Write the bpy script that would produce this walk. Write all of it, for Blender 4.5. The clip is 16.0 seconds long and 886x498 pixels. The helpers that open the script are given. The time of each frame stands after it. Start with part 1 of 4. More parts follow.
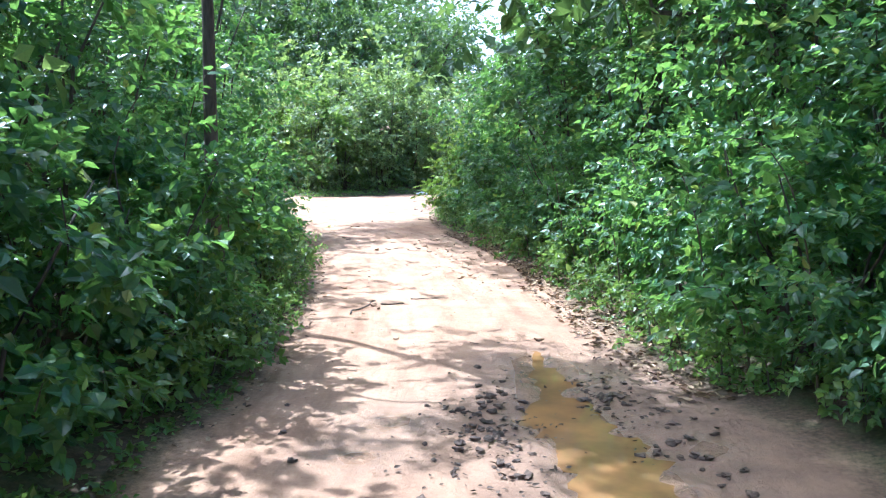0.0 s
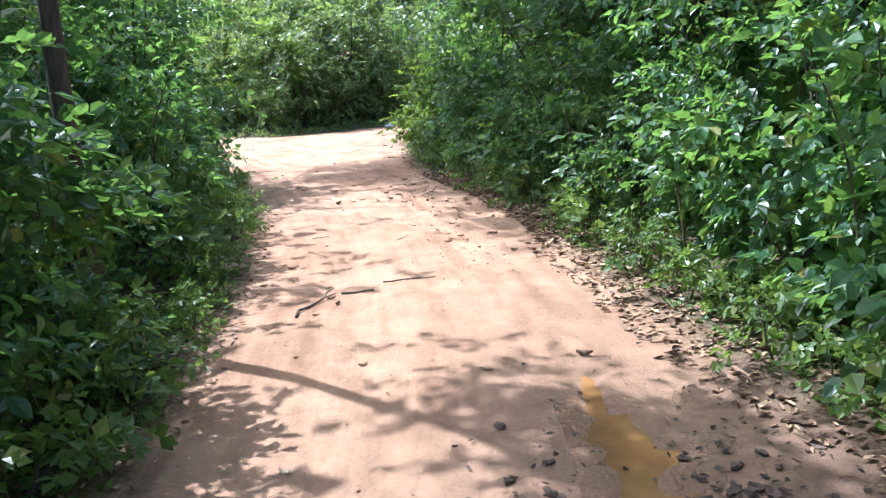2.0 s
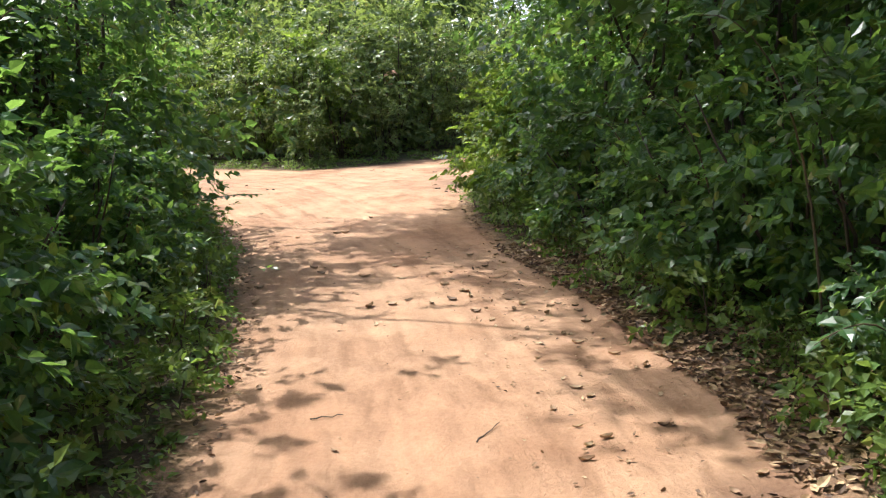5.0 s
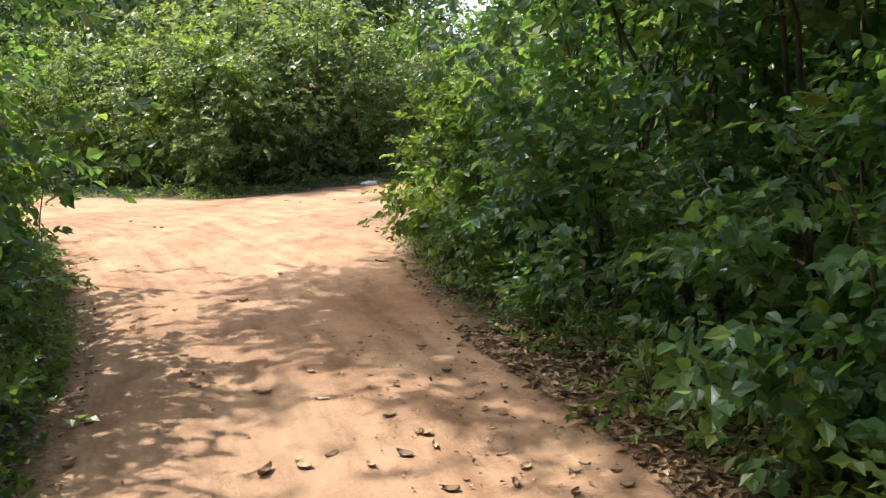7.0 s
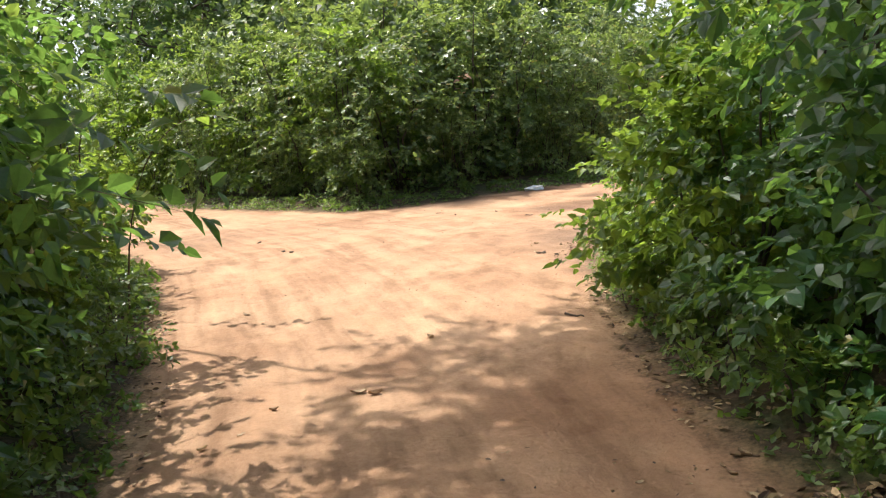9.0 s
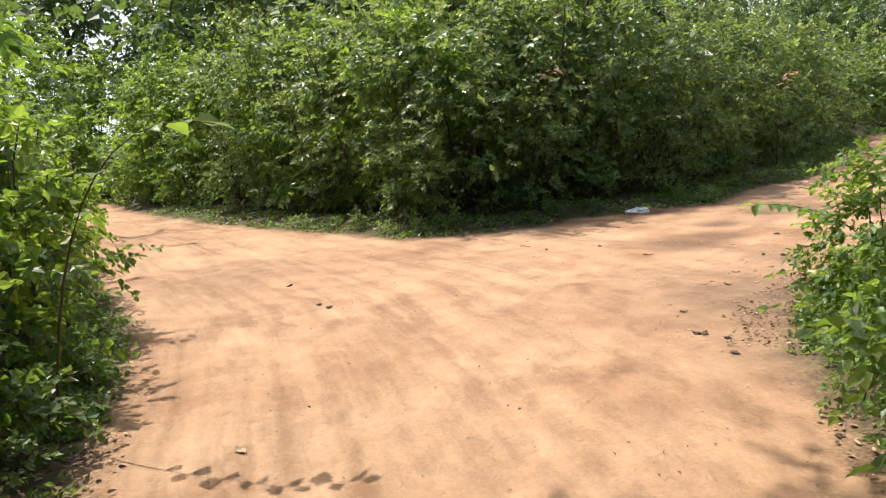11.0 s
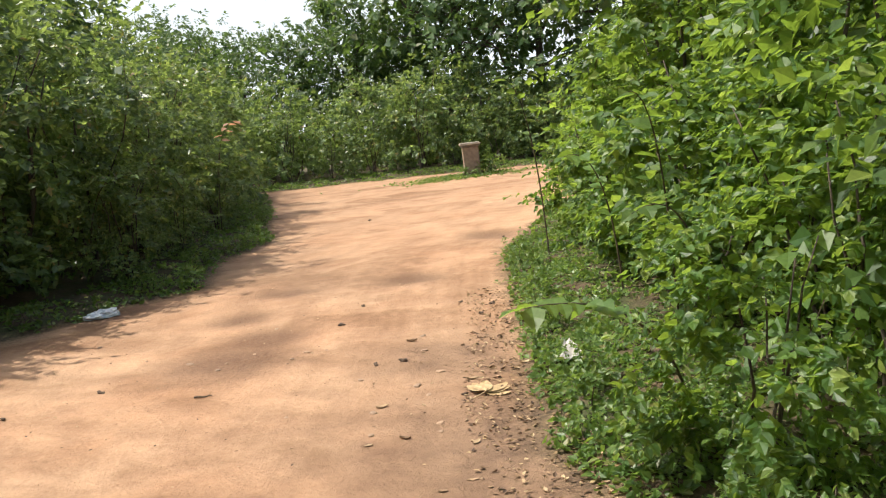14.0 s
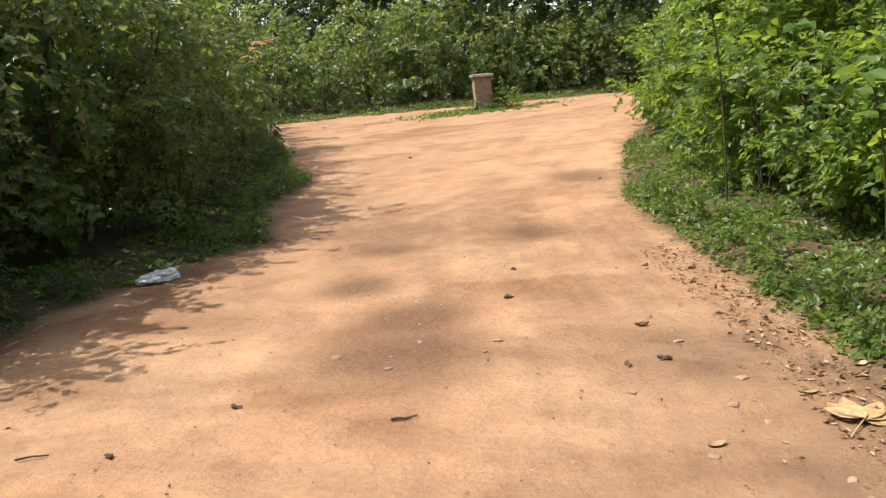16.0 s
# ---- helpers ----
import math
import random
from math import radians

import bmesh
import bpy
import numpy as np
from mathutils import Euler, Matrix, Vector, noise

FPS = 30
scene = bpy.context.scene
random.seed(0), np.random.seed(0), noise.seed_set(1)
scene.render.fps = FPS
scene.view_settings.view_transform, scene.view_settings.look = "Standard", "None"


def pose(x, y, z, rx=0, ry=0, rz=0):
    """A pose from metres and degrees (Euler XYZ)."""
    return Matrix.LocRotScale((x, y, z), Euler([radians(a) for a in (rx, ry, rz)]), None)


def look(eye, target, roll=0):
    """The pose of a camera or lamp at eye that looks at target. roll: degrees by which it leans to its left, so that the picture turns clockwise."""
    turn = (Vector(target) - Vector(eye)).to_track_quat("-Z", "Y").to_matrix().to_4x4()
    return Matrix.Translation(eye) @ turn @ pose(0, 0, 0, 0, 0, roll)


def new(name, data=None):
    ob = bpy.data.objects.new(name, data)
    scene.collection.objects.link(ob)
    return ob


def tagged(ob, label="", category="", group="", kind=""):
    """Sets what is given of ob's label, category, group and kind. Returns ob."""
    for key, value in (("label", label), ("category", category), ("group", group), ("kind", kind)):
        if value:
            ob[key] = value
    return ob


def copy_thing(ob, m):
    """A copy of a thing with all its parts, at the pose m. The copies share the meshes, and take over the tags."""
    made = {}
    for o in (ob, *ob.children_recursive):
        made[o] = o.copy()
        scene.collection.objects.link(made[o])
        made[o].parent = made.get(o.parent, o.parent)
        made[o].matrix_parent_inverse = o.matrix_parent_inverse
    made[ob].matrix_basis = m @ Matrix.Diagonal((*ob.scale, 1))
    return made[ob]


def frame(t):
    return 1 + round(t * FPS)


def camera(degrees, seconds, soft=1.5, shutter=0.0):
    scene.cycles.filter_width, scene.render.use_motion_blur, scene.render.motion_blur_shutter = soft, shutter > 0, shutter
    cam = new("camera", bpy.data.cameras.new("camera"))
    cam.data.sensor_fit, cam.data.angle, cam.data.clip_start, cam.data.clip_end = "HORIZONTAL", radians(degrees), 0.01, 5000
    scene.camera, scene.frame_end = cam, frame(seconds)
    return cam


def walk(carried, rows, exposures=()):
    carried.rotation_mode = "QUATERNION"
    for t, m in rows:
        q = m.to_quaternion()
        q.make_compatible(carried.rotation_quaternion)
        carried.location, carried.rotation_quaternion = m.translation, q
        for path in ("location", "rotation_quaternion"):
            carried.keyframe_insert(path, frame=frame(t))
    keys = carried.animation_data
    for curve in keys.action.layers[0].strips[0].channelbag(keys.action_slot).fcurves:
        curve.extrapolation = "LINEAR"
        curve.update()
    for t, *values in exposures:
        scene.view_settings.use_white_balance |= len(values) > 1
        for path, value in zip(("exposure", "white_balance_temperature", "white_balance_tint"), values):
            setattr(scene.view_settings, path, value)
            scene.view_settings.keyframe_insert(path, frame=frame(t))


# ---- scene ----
# ---------------------------------------------------------------- camera
cam = camera(55.5, 16.0, soft=1.2)
PATH = [
    (0, (1.087, 0.247, 1.512), (0.956, 2.228, 1.268), -0.1),
    (0.5, (1.017, 0.839, 1.514), (0.993, 2.818, 1.231), -1.0),
    (1, (1.073, 1.485, 1.496), (1.088, 3.465, 1.214), -1.1),
    (1.5, (0.965, 2.116, 1.452), (0.922, 4.085, 1.103), -1.1),
    (2, (0.893, 2.675, 1.434), (0.814, 4.63, 1.021), -3.6),
    (2.5, (0.775, 3.338, 1.456), (0.732, 5.292, 1.034), -3.0),
    (3, (0.686, 3.936, 1.49), (0.612, 5.909, 1.168), -2.7),
    (3.5, (0.671, 4.636, 1.501), (0.483, 6.616, 1.289), -2.5),
    (3.7, (0.65, 4.884, 1.49), (0.441, 6.86, 1.259), -2.6),
    (5.8, (0.26, 7.419, 1.493), (0.154, 9.379, 1.109), -3.1),
    (6, (0.223, 7.65, 1.511), (0.154, 9.614, 1.136), -2.8),
    (6.5, (0.133, 8.337, 1.502), (0.132, 10.304, 1.137), -2.7),
    (7, (0.111, 8.986, 1.505), (0.117, 10.958, 1.174), -2.7),
    (7.5, (-0.021, 9.714, 1.489), (-0.109, 11.686, 1.169), -3.5),
    (8, (-0.061, 10.258, 1.492), (-0.233, 12.225, 1.175), -4.2),
    (8.5, (-0.197, 10.913, 1.499), (-0.493, 12.869, 1.206), -4.0),
    (9, (-0.326, 11.551, 1.475), (-0.679, 13.494, 1.157), -4.8),
    (9.5, (-0.447, 12.216, 1.475), (-0.86, 14.149, 1.169), -4.4),
    (9.7, (-0.543, 12.466, 1.488), (-0.989, 14.391, 1.178), -4.1),
    (11.8, (-1.509, 15.329, 1.539), (-1.99, 17.246, 1.232), -4.1),
    (12, (-1.602, 15.546, 1.538), (-2.043, 17.472, 1.227), -4.3),
    (12.5, (-1.816, 16.081, 1.563), (-1.941, 18.056, 1.275), -5.5),
    (13, (-1.942, 16.726, 1.554), (-1.508, 18.659, 1.276), -4.6),
    (13.5, (-2.107, 17.346, 1.516), (-1.291, 19.148, 1.219), -4.8),
    (14, (-2.223, 17.858, 1.506), (-1.276, 19.597, 1.221), -5.5),
    (14.5, (-2.369, 18.453, 1.509), (-1.375, 20.166, 1.229), -4.8),
    (15, (-2.528, 18.956, 1.511), (-1.491, 20.639, 1.21), -5.0),
    (15.5, (-2.6, 19.549, 1.494), (-1.556, 21.222, 1.157), -4.4),
    (16, (-2.718, 20.113, 1.457), (-1.701, 21.779, 1.019), -4.7),
]

EXPOSURE = [(0.0, 1.55, 4600, 8), (1.5, 1.32, 4750, 12), (3.2, 0.9, 5500, 13), (6.0, 0.72, 6000, 11), (9.5, 0.56, 6250, 9), (12.5, 0.28, 6300, 8), (14.5, 0.27, 6400, 8), (16.0, 0.2, 6600, 10)]
walk(cam, [(t, look(eye, target, roll)) for t, eye, target, roll in PATH], EXPOSURE)

# ---------------------------------------------------------------- light
SUN_FROM = Vector((-0.80, 0.50, 1.60)).normalized()      # towards the sun
world = bpy.data.worlds.new("sky")
scene.world = world
world.use_nodes = True
wn = world.node_tree
sky = wn.nodes.new("ShaderNodeTexSky")
sky.sky_type = 'NISHITA'
sky.sun_disc = False
sky.sun_elevation = math.asin(SUN_FROM.z)
sky.sun_rotation = math.atan2(SUN_FROM.x, SUN_FROM.y)
sky.dust_density = 6.0
sky.air_density = 1.2
wn.links.new(sky.outputs[0], wn.nodes["Background"].inputs[0])
wn.nodes["Background"].inputs[1].default_value = 0.15
sun = new("sun", bpy.data.lights.new("sun", 'SUN'))
sun.data.energy = 4.4
sun.data.angle = radians(0.55)
sun.data.color = (1.0, 0.93, 0.82)
sun.matrix_world = look(SUN_FROM * 60, (0, 0, 0))


# ---------------------------------------------------------------- materials
def nodes_of(name):
    m = bpy.data.materials.new(name)
    m.use_nodes = True
    nt = m.node_tree
    return m, nt, nt.nodes["Principled BSDF"], nt.nodes["Material Output"]


def node(nt, kind, **inputs):
    n = nt.nodes.new(kind)
    for key, value in inputs.items():
        n.inputs[key.replace("_", " ")].default_value = value
    return n


def ramp(nt, source, stops):
    r = nt.nodes.new("ShaderNodeValToRGB")
    els = r.color_ramp.elements
    while len(els) < len(stops):
        els.new(0.5)
    for e, (p, c) in zip(els, stops):
        e.position, e.color = p, (*c, 1.0)
    nt.links.new(source, r.inputs[0])
    return r.outputs[0]


def mixed(nt, fac, a, b, blend='MIX'):
    m = nt.nodes.new("ShaderNodeMix")
    m.data_type, m.blend_type = 'RGBA', blend
    for sock, value in ((m.inputs[0], fac), (m.inputs[6], a), (m.inputs[7], b)):
        if isinstance(value, (int, float)):
            sock.default_value = value
        elif isinstance(value, tuple):
            sock.default_value = (*value, 1.0)
        else:
            nt.links.new(value, sock)
    return m.outputs[2]


def maths(nt, op, a, b=0.0, c=0.0, clamp=False):
    m = nt.nodes.new("ShaderNodeMath")
    m.operation, m.use_clamp = op, clamp
    for sock, value in zip(m.inputs, (a, b, c)):
        if isinstance(value, (int, float)):
            sock.default_value = value
        else:
            nt.links.new(value, sock)
    return m.outputs[0]


def noise_of(nt, vector, scale, detail=4.0, rough=0.55):
    n = node(nt, "ShaderNodeTexNoise", Scale=scale, Detail=detail, Roughness=rough)
    nt.links.new(vector, n.inputs["Vector"])
    return n.outputs["Fac"]


def leaf_material(name, stops, through_colour, share=0.4, gloss=0.4):
    """Leaves: each one has its own tint; light shines through the blade."""
    m, nt, p, out = nodes_of(name)
    geo = nt.nodes.new("ShaderNodeNewGeometry")
    tint = ramp(nt, geo.outputs["Random Per Island"], stops)
    pos = geo.outputs["Position"]
    patch = noise_of(nt, pos, 0.9, 3.0)
    speck = noise_of(nt, pos, 60.0, 2.0)
    shade = maths(nt, 'MULTIPLY_ADD', patch, 0.9, 0.55)
    shade = maths(nt, 'MULTIPLY', shade, maths(nt, 'MULTIPLY_ADD', speck, 0.5, 0.75))
    col = mixed(nt, 1.0, tint, shade, 'MULTIPLY')
    nt.links.new(col, p.inputs["Base Color"])
    p.inputs["Roughness"].default_value = gloss
    p.inputs["Specular IOR Level"].default_value = 0.5
    tr = nt.nodes.new("ShaderNodeBsdfTranslucent")
    tcol = mixed(nt, 1.0, mixed(nt, 0.5, tint, through_colour), shade, 'MULTIPLY')
    tcol = mixed(nt, 1.0, tcol, (1.5, 1.5, 1.5), 'MULTIPLY')
    nt.links.new(tcol, tr.inputs["Color"])
    mix = nt.nodes.new("ShaderNodeMixShader")
    mix.inputs[0].default_value = share
    nt.links.new(p.outputs[0], mix.inputs[1])
    nt.links.new(tr.outputs[0], mix.inputs[2])
    nt.links.new(mix.outputs[0], out.inputs["Surface"])
    return m


# broad leaves are set dark, part of it for shade on the shrubs
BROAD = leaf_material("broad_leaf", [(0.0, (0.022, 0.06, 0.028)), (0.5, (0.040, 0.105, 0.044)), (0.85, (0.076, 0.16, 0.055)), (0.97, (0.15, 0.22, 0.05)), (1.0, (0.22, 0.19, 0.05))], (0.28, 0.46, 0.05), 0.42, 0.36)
LUSH = leaf_material("lush_leaf", [(0.0, (0.03, 0.075, 0.02)), (0.5, (0.07, 0.145, 0.03)), (0.85, (0.14, 0.22, 0.045)), (1.0, (0.23, 0.29, 0.065))], (0.36, 0.48, 0.04), 0.45, 0.45)
FINE = leaf_material("small_leaf", [(0.0, (0.03, 0.06, 0.026)), (0.5, (0.068, 0.12, 0.048)), (0.75, (0.145, 0.215, 0.078)), (0.95, (0.23, 0.29, 0.09)), (1.0, (0.24, 0.14, 0.065))], (0.40, 0.50, 0.08), 0.38, 0.38)
DUSK = leaf_material("tree_leaf", [(0.0, (0.03, 0.066, 0.024)), (0.5, (0.05, 0.10, 0.03)), (0.9, (0.085, 0.14, 0.04)), (1.0, (0.13, 0.14, 0.05))], (0.22, 0.32, 0.045), 0.33)
GRASS = leaf_material("weed_leaf", [(0.0, (0.05, 0.10, 0.026)), (0.5, (0.085, 0.16, 0.034)), (0.9, (0.14, 0.21, 0.05)), (1.0, (0.22, 0.19, 0.08))], (0.30, 0.40, 0.05))
RUST = leaf_material("rusty_leaf", [(0.0, (0.30, 0.15, 0.10)), (0.5, (0.42, 0.25, 0.17)), (1.0, (0.48, 0.34, 0.2))], (0.5, 0.2, 0.08))


def dry_leaf_material(name, stops):
    m, nt, p, out = nodes_of(name)
    info = nt.nodes.new("ShaderNodeObjectInfo")
    geo = nt.nodes.new("ShaderNodeNewGeometry")
    pick = maths(nt, 'FRACT', maths(nt, 'ADD', info.outputs["Random"], geo.outputs["Random Per Island"]))
    tint = ramp(nt, pick, stops)
    grain = noise_of(nt, geo.outputs["Position"], 45.0, 4.0)
    nt.links.new(mixed(nt, 1.0, tint, ramp(nt, grain, [(0.25, (0.55, 0.5, 0.45)), (0.75, (1.1, 1.1, 1.1))]), 'MULTIPLY'), p.inputs["Base Color"])
    p.inputs["Roughness"].default_value = 0.7
    return m


DRY = dry_leaf_material("dry_leaf", [(0.0, (0.08, 0.045, 0.026)), (0.3, (0.19, 0.11, 0.058)), (0.65, (0.36, 0.235, 0.125)), (1.0, (0.58, 0.44, 0.26))])
TAN = dry_leaf_material("tan_leaf", [(0.0, (0.17, 0.10, 0.055)), (0.35, (0.38, 0.25, 0.14)), (1.0, (0.64, 0.51, 0.33))])
PALE = dry_leaf_material("pale_leaf", [(0.0, (0.46, 0.32, 0.16)), (1.0, (0.60, 0.45, 0.25))])


def bark_material(name, dark, light):
    m, nt, p, out = nodes_of(name)
    tc = nt.nodes.new("ShaderNodeTexCoord")
    mp = node(nt, "ShaderNodeMapping", Scale=(9.0, 9.0, 1.6))
    nt.links.new(tc.outputs["Object"], mp.inputs[0])
    n = noise_of(nt, mp.outputs[0], 3.0, 6.0, 0.65)
    nt.links.new(ramp(nt, n, [(0.3, dark), (0.7, light)]), p.inputs["Base Color"])
    p.inputs["Roughness"].default_value = 0.9
    b = node(nt, "ShaderNodeBump", Strength=0.7, Distance=0.02)
    nt.links.new(n, b.inputs["Height"])
    nt.links.new(b.outputs[0], p.inputs["Normal"])
    return m


BARK = bark_material("bark", (0.035, 0.026, 0.02), (0.13, 0.10, 0.075))
TWIG = bark_material("twig_bark", (0.05, 0.045, 0.025), (0.15, 0.11, 0.065))


def stone_material(name, dark, light, scale=14.0):
    m, nt, p, out = nodes_of(name)
    tc = nt.nodes.new("ShaderNodeTexCoord")
    info = nt.nodes.new("ShaderNodeObjectInfo")
    n = noise_of(nt, tc.outputs["Object"], scale, 6.0, 0.6)
    big = noise_of(nt, tc.outputs["Object"], scale * 0.2, 3.0)
    col = mixed(nt, big, ramp(nt, n, [(0.3, dark), (0.72, light)]), dark)
    col = mixed(nt, 1.0, col, ramp(nt, info.outputs["Random"], [(0.0, (0.75, 0.75, 0.75)), (1.0, (1.15, 1.1, 1.05))]), 'MULTIPLY')
    nt.links.new(col, p.inputs["Base Color"])
    p.inputs["Roughness"].default_value = 0.88
    b = node(nt, "ShaderNodeBump", Strength=0.5, Distance=0.01)
    nt.links.new(n, b.inputs["Height"])
    nt.links.new(b.outputs[0], p.inputs["Normal"])
    return m


PEDESTAL = stone_material("weathered_plaster", (0.22, 0.165, 0.125), (0.42, 0.335, 0.26), 9.0)
CAPSTONE = stone_material("grey_capstone", (0.22, 0.19, 0.15), (0.46, 0.40, 0.32), 9.0)
MUD = stone_material("mud_clod", (0.06, 0.042, 0.03), (0.19, 0.125, 0.085), 30.0)
PEBBLE = stone_material("pale_pebble", (0.33, 0.22, 0.15), (0.54, 0.40, 0.28), 30.0)

PLASTIC, nt, p, out = nodes_of("crumpled_plastic")
tc = nt.nodes.new("ShaderNodeTexCoord")
nt.links.new(ramp(nt, noise_of(nt, tc.outputs["Object"], 7.0, 3.0), [(0.35, (0.45, 0.52, 0.60)), (0.55, (0.78, 0.80, 0.80))]), p.inputs["Base Color"])
p.inputs["Roughness"].default_value = 0.35
PAPER, nt, p, out = nodes_of("torn_paper")
tc = nt.nodes.new("ShaderNodeTexCoord")
nt.links.new(ramp(nt, noise_of(nt, tc.outputs["Object"], 9.0, 4.0), [(0.3, (0.28, 0.26, 0.24)), (0.6, (0.46, 0.43, 0.40))]), p.inputs["Base Color"])
p.inputs["Roughness"].default_value = 0.6

# earth: trodden orange sand on the track, darker litter and soil beside it
EARTH, nt, p, out = nodes_of("sandy_earth")
geo = nt.nodes.new("ShaderNodeNewGeometry")
pos = geo.outputs["Position"]


def attribute(name):
    a = nt.nodes.new("ShaderNodeAttribute")
    a.attribute_name = name
    return a.outputs["Fac"]


edge, across, across_r, wet, pit_and_shade, damp_shade = (attribute(k) for k in ("edge", "across", "across_r", "wet", "pit_and_shade", "damp_shade"))
broad = noise_of(nt, pos, 0.55, 5.0)
mid = noise_of(nt, pos, 3.2, 6.0, 0.62)
fine = noise_of(nt, pos, 38.0, 6.0, 0.7)
grit = noise_of(nt, pos, 160.0, 3.0, 0.7)


def streaks(source, scale, wobble):
    v = nt.nodes.new("ShaderNodeCombineXYZ")
    nt.links.new(maths(nt, 'MULTIPLY_ADD', mid, wobble, source), v.inputs[0])
    sep = nt.nodes.new("ShaderNodeSeparateXYZ")
    nt.links.new(pos, sep.inputs[0])
    nt.links.new(maths(nt, 'MULTIPLY_ADD', sep.outputs[1], 0.12, maths(nt, 'MULTIPLY', broad, 0.8)), v.inputs[1])
    return noise_of(nt, v.outputs[0], scale, 4.0, 0.6)


tread = maths(nt, 'MULTIPLY_ADD', streaks(across, 6.5, 0.08), 0.62, maths(nt, 'MULTIPLY', streaks(across_r, 5.0, 0.14), 0.38))
sand = ramp(nt, mid, [(0.28, (0.31, 0.18, 0.105)), (0.52, (0.44, 0.265, 0.155)), (0.75, (0.51, 0.325, 0.20))])
sand = mixed(nt, 0.5, sand, ramp(nt, broad, [(0.3, (0.36, 0.20, 0.115)), (0.7, (0.52, 0.345, 0.22))]))
sand = mixed(nt, 1.0, sand, ramp(nt, tread, [(0.37, (0.66, 0.62, 0.58)), (0.5, (0.97, 0.97, 0.97)), (0.62, (1.17, 1.16, 1.15))]), 'MULTIPLY')
sand = mixed(nt, 1.0, sand, ramp(nt, fine, [(0.25, (0.84, 0.82, 0.80)), (0.6, (1.03, 1.03, 1.03))]), 'MULTIPLY')
worn = noise_of(nt, pos, 1.25, 3.0, 0.5)
sand = mixed(nt, 1.0, sand, ramp(nt, worn, [(0.34, (0.86, 0.82, 0.79)), (0.5, (1.0, 1.0, 1.0)), (0.66, (1.04, 1.05, 1.05))]), 'MULTIPLY')
# dark earth in the hollows, and one shadow patch in the same colour
sand = mixed(nt, pit_and_shade, sand, ramp(nt, fine, [(0.3, (0.10, 0.055, 0.034)), (0.7, (0.21, 0.118, 0.07))]))
# damp earth, with the near right shade mixed into its colour
sand = mixed(nt, damp_shade, sand, ramp(nt, mid, [(0.3, (0.13, 0.08, 0.052)), (0.7, (0.28, 0.178, 0.113))]))
mudcol = ramp(nt, fine, [(0.3, (0.15, 0.085, 0.05)), (0.7, (0.30, 0.17, 0.09))])
sand = mixed(nt, maths(nt, 'MULTIPLY', wet, 0.6), sand, mudcol)
soil = ramp(nt, fine, [(0.25, (0.035, 0.026, 0.017)), (0.5, (0.10, 0.068, 0.042)), (0.75, (0.20, 0.13, 0.075))])
green = ramp(nt, fine, [(0.3, (0.03, 0.036, 0.014)), (0.7, (0.085, 0.095, 0.035))])
soil = mixed(nt, ramp(nt, mid, [(0.42, (0, 0, 0)), (0.6, (1, 1, 1))]), soil, green)
rag = maths(nt, 'ADD', edge, maths(nt, 'MULTIPLY_ADD', mid, 0.55, maths(nt, 'MULTIPLY_ADD', fine, 0.35, -0.45)))
verge = nt.nodes.new("ShaderNodeMapRange")
verge.inputs["From Min"].default_value, verge.inputs["From Max"].default_value = -0.12, 0.16
nt.links.new(rag, verge.inputs[0])
nt.links.new(mixed(nt, verge.outputs[0], soil, sand), p.inputs["Base Color"])
nt.links.new(maths(nt, 'MULTIPLY_ADD', wet, -0.82, 0.93), p.inputs["Roughness"])
p.inputs["Specular IOR Level"].default_value = 0.3
churn = noise_of(nt, pos, 9.0, 4.0, 0.6)
relief = maths(nt, 'MULTIPLY_ADD', fine, 0.45, maths(nt, 'MULTIPLY_ADD', maths(nt, 'ADD', mid, maths(nt, 'MULTIPLY', churn, 0.9)), 1.0, maths(nt, 'MULTIPLY_ADD', tread, 0.9, maths(nt, 'MULTIPLY', grit, 0.16))))
b = node(nt, "ShaderNodeBump", Strength=0.75, Distance=0.035)
nt.links.new(relief, b.inputs["Height"])
nt.links.new(b.outputs[0], p.inputs["Normal"])

WATER, nt, p, out = nodes_of("muddy_water")
geo = nt.nodes.new("ShaderNodeNewGeometry")
silt = noise_of(nt, geo.outputs["Position"], 2.6, 4.0)
nt.links.new(ramp(nt, silt, [(0.35, (0.16, 0.085, 0.035)), (0.65, (0.33, 0.17, 0.062))]), p.inputs["Base Color"])
p.inputs["Roughness"].default_value = 0.04
p.inputs["IOR"].default_value = 1.33
b = node(nt, "ShaderNodeBump", Strength=0.05, Distance=0.01)
nt.links.new(noise_of(nt, geo.outputs["Position"], 14.0, 2.0), b.inputs["Height"])
nt.links.new(b.outputs[0], p.inputs["Normal"])


# ---------------------------------------------------------------- mesh tools
def mesh_of(name, verts, faces, material, smooth=False):
    me = bpy.data.meshes.new(name)
    me.from_pydata(np.asarray(verts, float).tolist(), [], faces.tolist() if isinstance(faces, np.ndarray) else faces)
    me.materials.append(material)
    if smooth:
        me.polygons.foreach_set("use_smooth", [True] * len(me.polygons))
    me.update()
    return me


def part(name, bm, material, parent, label=""):
    """Links a bmesh, or a mesh, as one object under a thing or a part."""
    if isinstance(bm, bmesh.types.BMesh):
        me = bpy.data.meshes.new(name)
        bm.to_mesh(me)
        bm.free()
        me.materials.append(material)
    else:
        me = bm
    ob = new(name, me)
    ob.parent = parent
    return tagged(ob, label)


def unit(v):
    return v / np.maximum(np.linalg.norm(v, axis=-1, keepdims=True), 1e-9)


